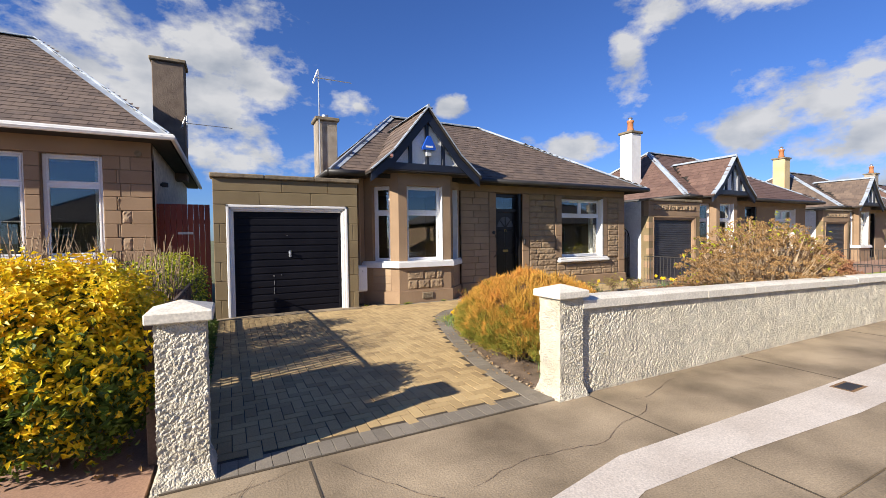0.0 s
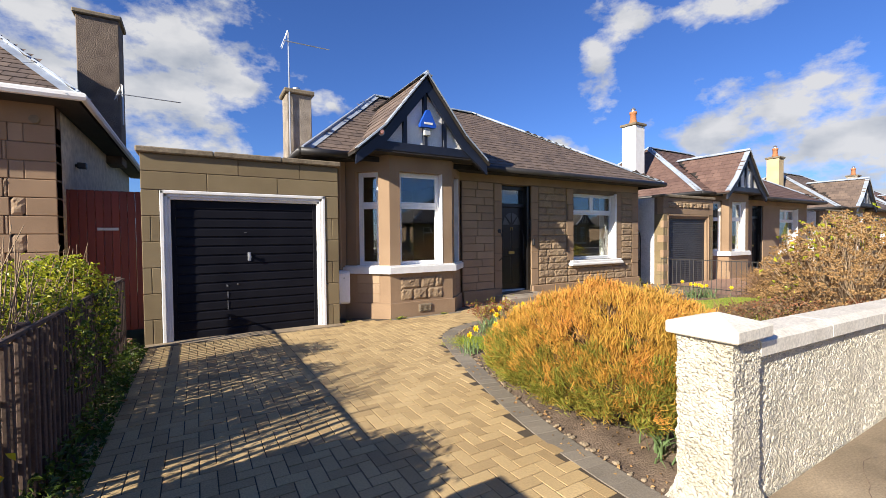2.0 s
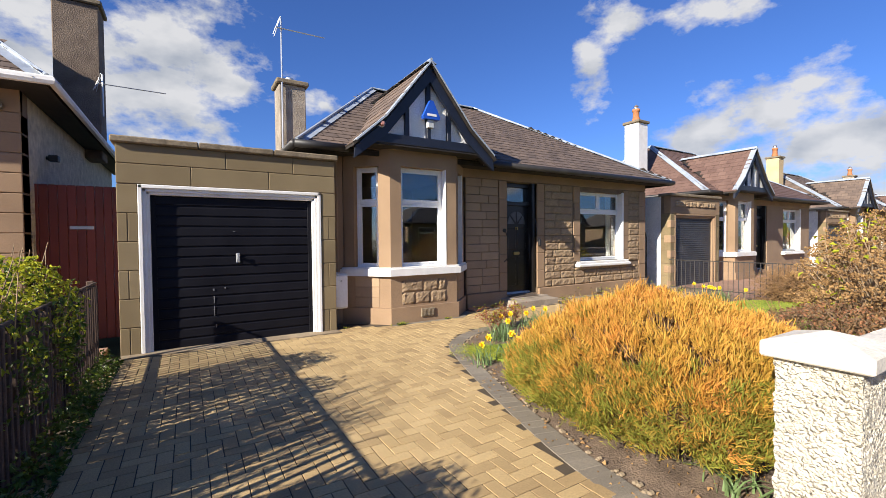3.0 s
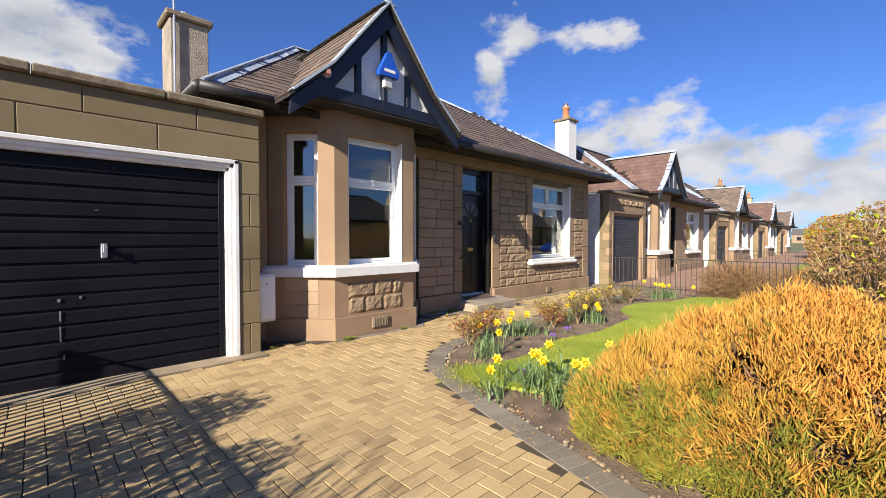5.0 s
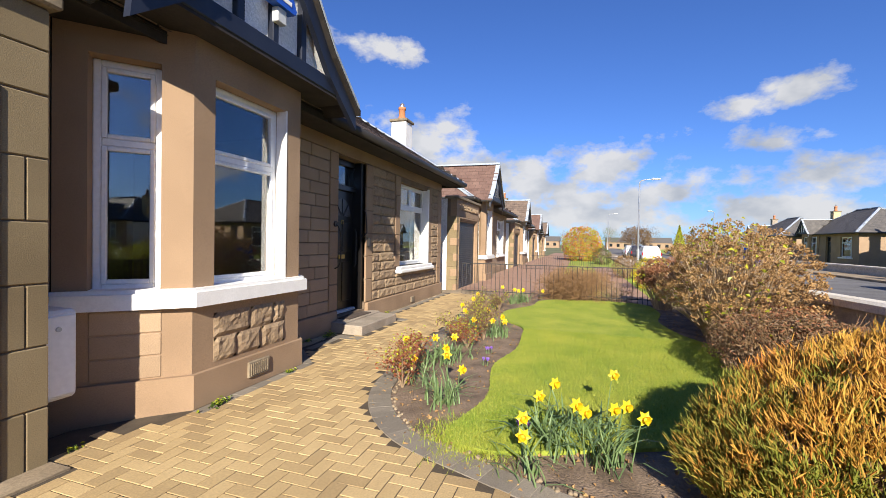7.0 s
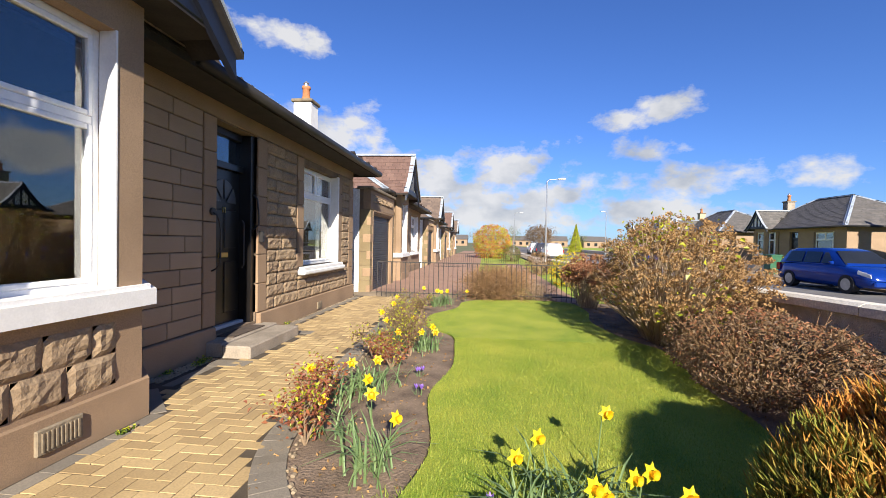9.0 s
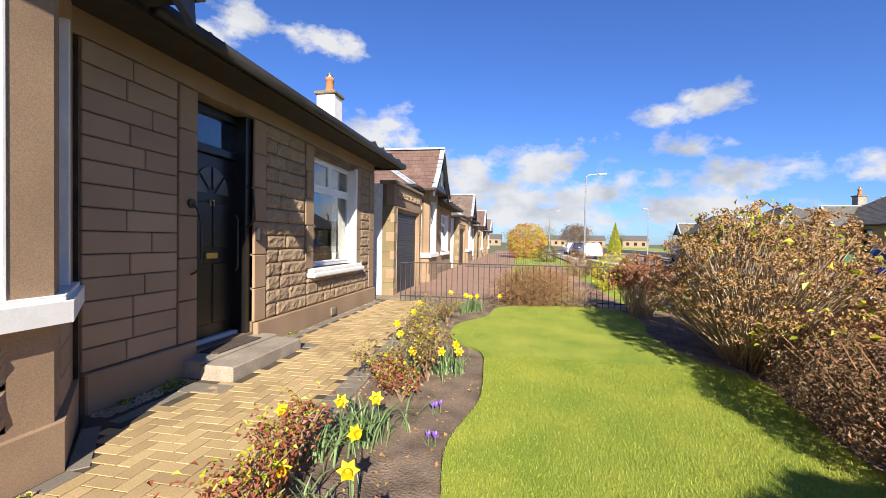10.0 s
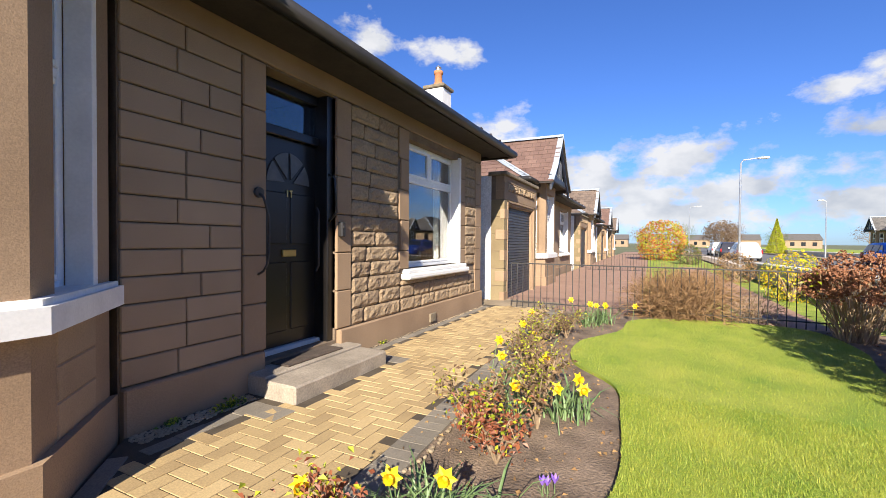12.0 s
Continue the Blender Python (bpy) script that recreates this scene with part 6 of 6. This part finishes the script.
def car(x, y, turn, paint, label):
    """A parked estate car: lofted body, glasshouse, wheels, lights."""
    t = thing("car", label, "car", "parked cars")
    t.matrix_basis = Matrix.Translation((x, y, -0.11)) @ Matrix.Rotation(radians(turn), 4, "Z")
    st = [(-2.15, 0.42, 0.62, 0.70), (-2.08, 0.28, 0.86, 0.80), (-1.6, 0.22, 0.93, 0.85), (-0.6, 0.2, 0.95, 0.87), (0.5, 0.2, 0.95, 0.87), (1.1, 0.2, 0.93, 0.86), (1.7, 0.22, 0.84, 0.83), (2.05, 0.26, 0.70, 0.76), (2.16, 0.36, 0.56, 0.66)]
    vs, m = [], 10
    for px, zb, zt, w in st:
        sec = [(-w * 0.86, zb), (-w, zb + 0.12), (-w, (zb + zt) / 2), (-w * 0.98, zt - 0.06), (-w * 0.88, zt), (w * 0.88, zt), (w * 0.98, zt - 0.06), (w, (zb + zt) / 2), (w, zb + 0.12), (w * 0.86, zb)]
        vs += [(px, a, z) for a, z in sec]
    fs = [(i * m + k, (i + 1) * m + k, (i + 1) * m + (k + 1) % m, i * m + (k + 1) % m) for i in range(len(st) - 1) for k in range(m)]
    fs += [tuple(range(m)), tuple(range((len(st) - 1) * m, len(st) * m))[::-1]]
    part("body", B().add(vs, fs), paint, t, smooth=True)
    cab = [(-2.02, 0.90, 0.90, 0.80, 0.80), (-1.75, 0.92, 1.42, 0.80, 0.60), (-1.3, 0.93, 1.50, 0.81, 0.62), (0.0, 0.93, 1.52, 0.81, 0.63), (0.45, 0.93, 1.44, 0.81, 0.61), (1.2, 0.90, 0.92, 0.80, 0.78)]
    vs = []
    for px, zb, zt, wb, wt in cab:
        vs += [(px, -wb, zb), (px, -wt, zt - 0.04), (px, -wt * 0.88, zt), (px, wt * 0.88, zt), (px, wt, zt - 0.04), (px, wb, zb)]
    fs = [(i * 6 + k, (i + 1) * 6 + k, (i + 1) * 6 + k + 1, i * 6 + k + 1) for i in range(5) for k in range(5)]
    part("roof", B().add(vs, fs), paint, t, smooth=True)
    for s in (-1, 1):
        for a, c in ((-1.62, -0.75), (-0.68, 0.1), (0.17, 0.72)):
            za = 1.38 if c < 0.5 else 1.36
            ta, tc = a, (c if c < 0.5 else 0.36)
            off = 0.018
            part("side_window", B().prism([(a, s * (0.80 + off), 0.98), (c, s * (0.80 + off), 0.98), (tc - 0.03, s * (0.655 + off), za), (ta + (0.12 if a < -1 else 0.0), s * (0.655 + off), za)], (0, s * 0.004, 0)), CARGLASS, t)
        for wx in (-1.32, 1.32):
            w = new("wheel")
            w.parent = t
            part("tyre", B().tube([(wx, s * 0.66, 0.31), (wx, s * 0.68, 0.31), (wx, s * 0.87, 0.31), (wx, s * 0.88, 0.31)], 0.31, n=20), TYRE, w)
            part("rim", B().tube([(wx, s * 0.87, 0.31), (wx, s * 0.89, 0.31)], 0.2, n=14), STEEL, w)
        part("headlight", B().prism([(1.72, s * 0.845, 0.68), (2.10, s * 0.72, 0.56), (2.08, s * 0.74, 0.68), (1.75, s * 0.84, 0.80)], (0, s * 0.02, 0)), LAMPG, t)
        part("rear_light", B().box(-2.14, -1.95, s * 0.74, s * 0.83, 0.62, 0.9, 0.01), REDLENS, t)
        part("mirror", B().box(0.72, 0.84, s * 0.86, s * 1.0, 0.95, 1.07, 0.03), paint, t)
    part("windscreen", B().add([(1.13, -0.74, 0.965), (1.13, 0.74, 0.965), (0.53, 0.58, 1.42), (0.53, -0.58, 1.42)], [(0, 1, 2, 3)]), CARGLASS, t)
    part("bumper", B().box(1.9, 2.2, -0.7, 0.7, 0.28, 0.46, 0.04), paint, t)
    return t


car(18.6, -6.3, 180, CARBLUE, "blue estate car parked across the street")
car(46.0, -0.2, 0, CARWHITE, "white car parked along the street")
car(53.0, 0.0, 0, CARDARK, "dark car parked along the street")
car(60.0, -0.1, 0, CARWHITE, "white car parked farther along the street")
car(38.0, -6.2, 180, CARBLUE, "blue car parked across the street")
bin_ = thing("wheelie_bin", "green wheeled bin on the far pavement", "bin")
part("tub", B().prism([(26.0, -8.5, -0.02), (26.45, -8.5, -0.02), (26.55, -8.55, 0.95), (25.9, -8.55, 0.95)], (0, -0.5, 0)), GREENBIN, bin_)
part("lid", B().box(25.86, 26.6, -9.1, -8.5, 0.95, 1.02, 0.02), GREENBIN, bin_)
rough_wall(-40.0, 22.5, -9.62, -9.45, 0.5, 0.5, 0.5)
rough_wall(28.0, 90.0, -9.62, -9.45, 0.5, 0.5, 0.5)


def bush(x, y, r, top, n, a, b2, label, size=0.09):
    t = thing("garden_bush", label, "bush", "garden bushes along the street", at=(x, y, 0))
    p, nn = shell(n, (0, 0, top - r), (r, r, r), -0.9, 0.65, 0.12, int(x))
    s = rng.random(len(p)) < 0.5
    leaves("foliage", p[s], nn[s], size, a, t)
    leaves("other_foliage", p[~s], nn[~s], size, b2, t)
    sb = B()
    stems(sb, [(0, 0, -0.1)] * 8, [(r * 0.6 * math.cos(k), r * 0.6 * math.sin(k), top - r * 0.7) for k in range(8)], 0.04, 0.015)
    part("stem", sb, TWIG, t)


bush(40.0, 6.0, 1.7, 3.0, 4500, FIRE, LIME, "large round bush with red and green leaves", 0.16)
bush(34.0, 4.6, 0.7, 1.2, 1200, BRONZE, GREENL, "brown garden bush by a low wall", 0.1)
bush(21.0, 4.2, 0.6, 1.0, 1400, BRONZE, DRYL, "dry brown garden bush behind the wall", 0.07)
bush(27.8, -10.4, 0.8, 0.9, 1500, GREENL, LIME, "clipped green bush across the street", 0.08)
bush(16.0, 3.9, 0.6, 1.1, 1500, LIME, GOLD, "yellow-green bush behind the garden wall", 0.06)


def tree(x, y, h, r, n, leaf, label, conif=False):
    t = thing("tree", label, "tree", "distant trees", at=(x, y, -0.2))
    b = B().tube([(0, 0, 0), (0.1, 0, h * 0.35), (0, 0.1, h * 0.8)], 0.16, 0.05, 7)
    for k in range(14):
        a = k * 2.4
        b.tube([(0, 0, h * (0.25 + 0.035 * k)), (r * 0.7 * math.cos(a), r * 0.7 * math.sin(a), h * (0.5 + 0.03 * k))], 0.05, 0.012, 5)
    part("trunk", b, TWIG, t)
    if conif:
        z = rng.random(n) ** 1.5
        a = rng.uniform(0, math.tau, n)
        rr = r * (1 - z) * rng.uniform(0.6, 1.0, n)
        p = np.stack([rr * np.cos(a), rr * np.sin(a), 0.3 + z * h], 1)
        leaves("crown", p, p - [0, 0, h * 0.4], 0.22, leaf, t)
    else:
        p, nn = shell(n, (0, 0, h * 0.62), (r, r, h * 0.38), -0.9, 0.3, 0.25, int(x))
        leaves("crown", p, nn, 0.22, leaf, t)


tree(80, -3.0, 5.0, 2.6, 3500, BRONZE, "bare-looking street tree in early leaf")
tree(75, -8.6, 4.6, 1.3, 3000, LIME, "upright golden conifer in a far garden", True)
for i in range(10):
    tree(150 + random.uniform(-10, 60), -60 + i * 14, random.uniform(6, 9), random.uniform(3, 5), 1200, BRONZE if i % 2 else GREENL, "distant tree on the skyline")
for i in range(6):
    d = thing("distant_house", "small pale house far along the street", "house", "distant houses", at=(190 + 9 * (i % 3), -40 + i * 15, -0.3))
    part("wall", B().box(-4, 4, -5, 5, 0, 3.0), STONE_I, d)
    part("roof", B().prism([(-4.3, -5.3, 3.0), (4.3, -5.3, 3.0), (0, -5.3, 5.2)], (0, 10.6, 0)), SLATEG, d)
    for y in (-3, 0, 3):
        part("window", B().box(-4.05, -3.98, y - 0.6, y + 0.6, 1.0, 2.3), CARGLASS, d)

# ---- block paving, last ----
U = 0.1
H = U - 0.0035
blockh = B().box(-U + 0.0036, U - 0.0036, -U / 2 + 0.0036, U / 2 - 0.0036, -0.03, 0.0, 0.0018).mesh("paving_block", BLOCK)
near, rest = [], B()
drive = thing("driveway", "buff herringbone block paving with charcoal borders", "driveway", kind="structure")
inner = smooth_line([(p[0] - 0.02, p[1] + 0.02) for p in LINE], 0.1)
cells = []
for r in range(-2, 104):
    for c in range(-8, 136):
        k = (c - r) % 4
        x, y = -0.42 + c * U, 2.98 + r * U
        if k == 0:
            cells.append((x + U, y + U / 2, 0.0))
        elif k == 3:
            cells.append((x + U / 2, y + U, 90.0))
cx = np.array([q[0] for q in cells])
cy = np.array([q[1] for q in cells])
INNER = [(-0.36, 3.26), (2.46, 3.26)] + [(p[0] - 0.02, p[1] + 0.03) for p in LINE[1:]] + [(11.9, 9.50), (7.75, 9.50), (7.68, 9.1), (6.3, 9.1), (6.3, 9.3), (5.3, 9.28), (4.95, 9.0), (3.45, 9.0), (2.95, 9.3), (2.58, 9.3), (2.56, 9.02), (-0.36, 9.02)]
ins = poly_in(cx, cy, INNER)
count = 0
for (x, y, a), ok in zip(cells, ins):
    if not ok:
        continue
    z = 0.012 + random.uniform(-0.0015, 0.0015)
    tilt = (random.uniform(-0.012, 0.012), random.uniform(-0.012, 0.012))
    if 5.9 < y < 8.3 and x > 1.75 and count < 300:
        o = part("paving_block", blockh, BLOCK, drive)
        o.location, o.rotation_euler = (x, y, z), (*tilt, radians(a + random.uniform(-0.8, 0.8)))
        count += 1
    else:
        rest.box(-U + 0.0036, U - 0.0036, -U / 2 + 0.0036, U / 2 - 0.0036, -0.03, 0.0, 0.0018, Matrix.Translation((x, y, z)) @ Euler((*tilt, radians(a))).to_matrix().to_4x4())
part("paving_field", rest, BLOCK_I, drive, kind="stuff")
eb = B().box(-0.1, 0.1, -0.0518, 0.0518, -0.03, 0.0, 0.002).mesh("edging_block", GREYB)
spots = []
for p, q in zip(edge, edge[1:]):
    d = (q - p).normalized()
    n_ = Vector((d.y, -d.x, 0))
    spots.append((p + n_ * 0.10 + d * 0.05, math.atan2(n_.y, n_.x)))
spots += [(Vector((-0.36 + i * 0.107, 3.135, 0)), math.pi / 2) for i in range(28)]
spots += [(Vector((7.75 + i * 0.205, 9.60, 0)), 0.0) for i in range(20)] + [(Vector((5.55 + i * 0.205, 9.42, 0)), 0.0) for i in range(4)] + [(Vector((3.55 + i * 0.205, 9.03, 0)), 0.0) for i in range(7)] + [(Vector((4.98 + i * 0.1, 9.12 + i * 0.1, 0)), math.pi / 4) for i in range(4)]
spots += [(Vector((6.20, 9.14 + i * 0.105, 0)), 0.0) for i in range(4)] + [(Vector((7.78, 9.10 + i * 0.105, 0)), 0.0) for i in range(4)]
for v, a in spots:
    o = part("edging_block", eb, GREYB, drive)
    o.location, o.rotation_euler = (v.x, v.y, 0.0135 + random.uniform(-0.0015, 0.0015)), (random.uniform(-0.01, 0.01), random.uniform(-0.01, 0.01), a)
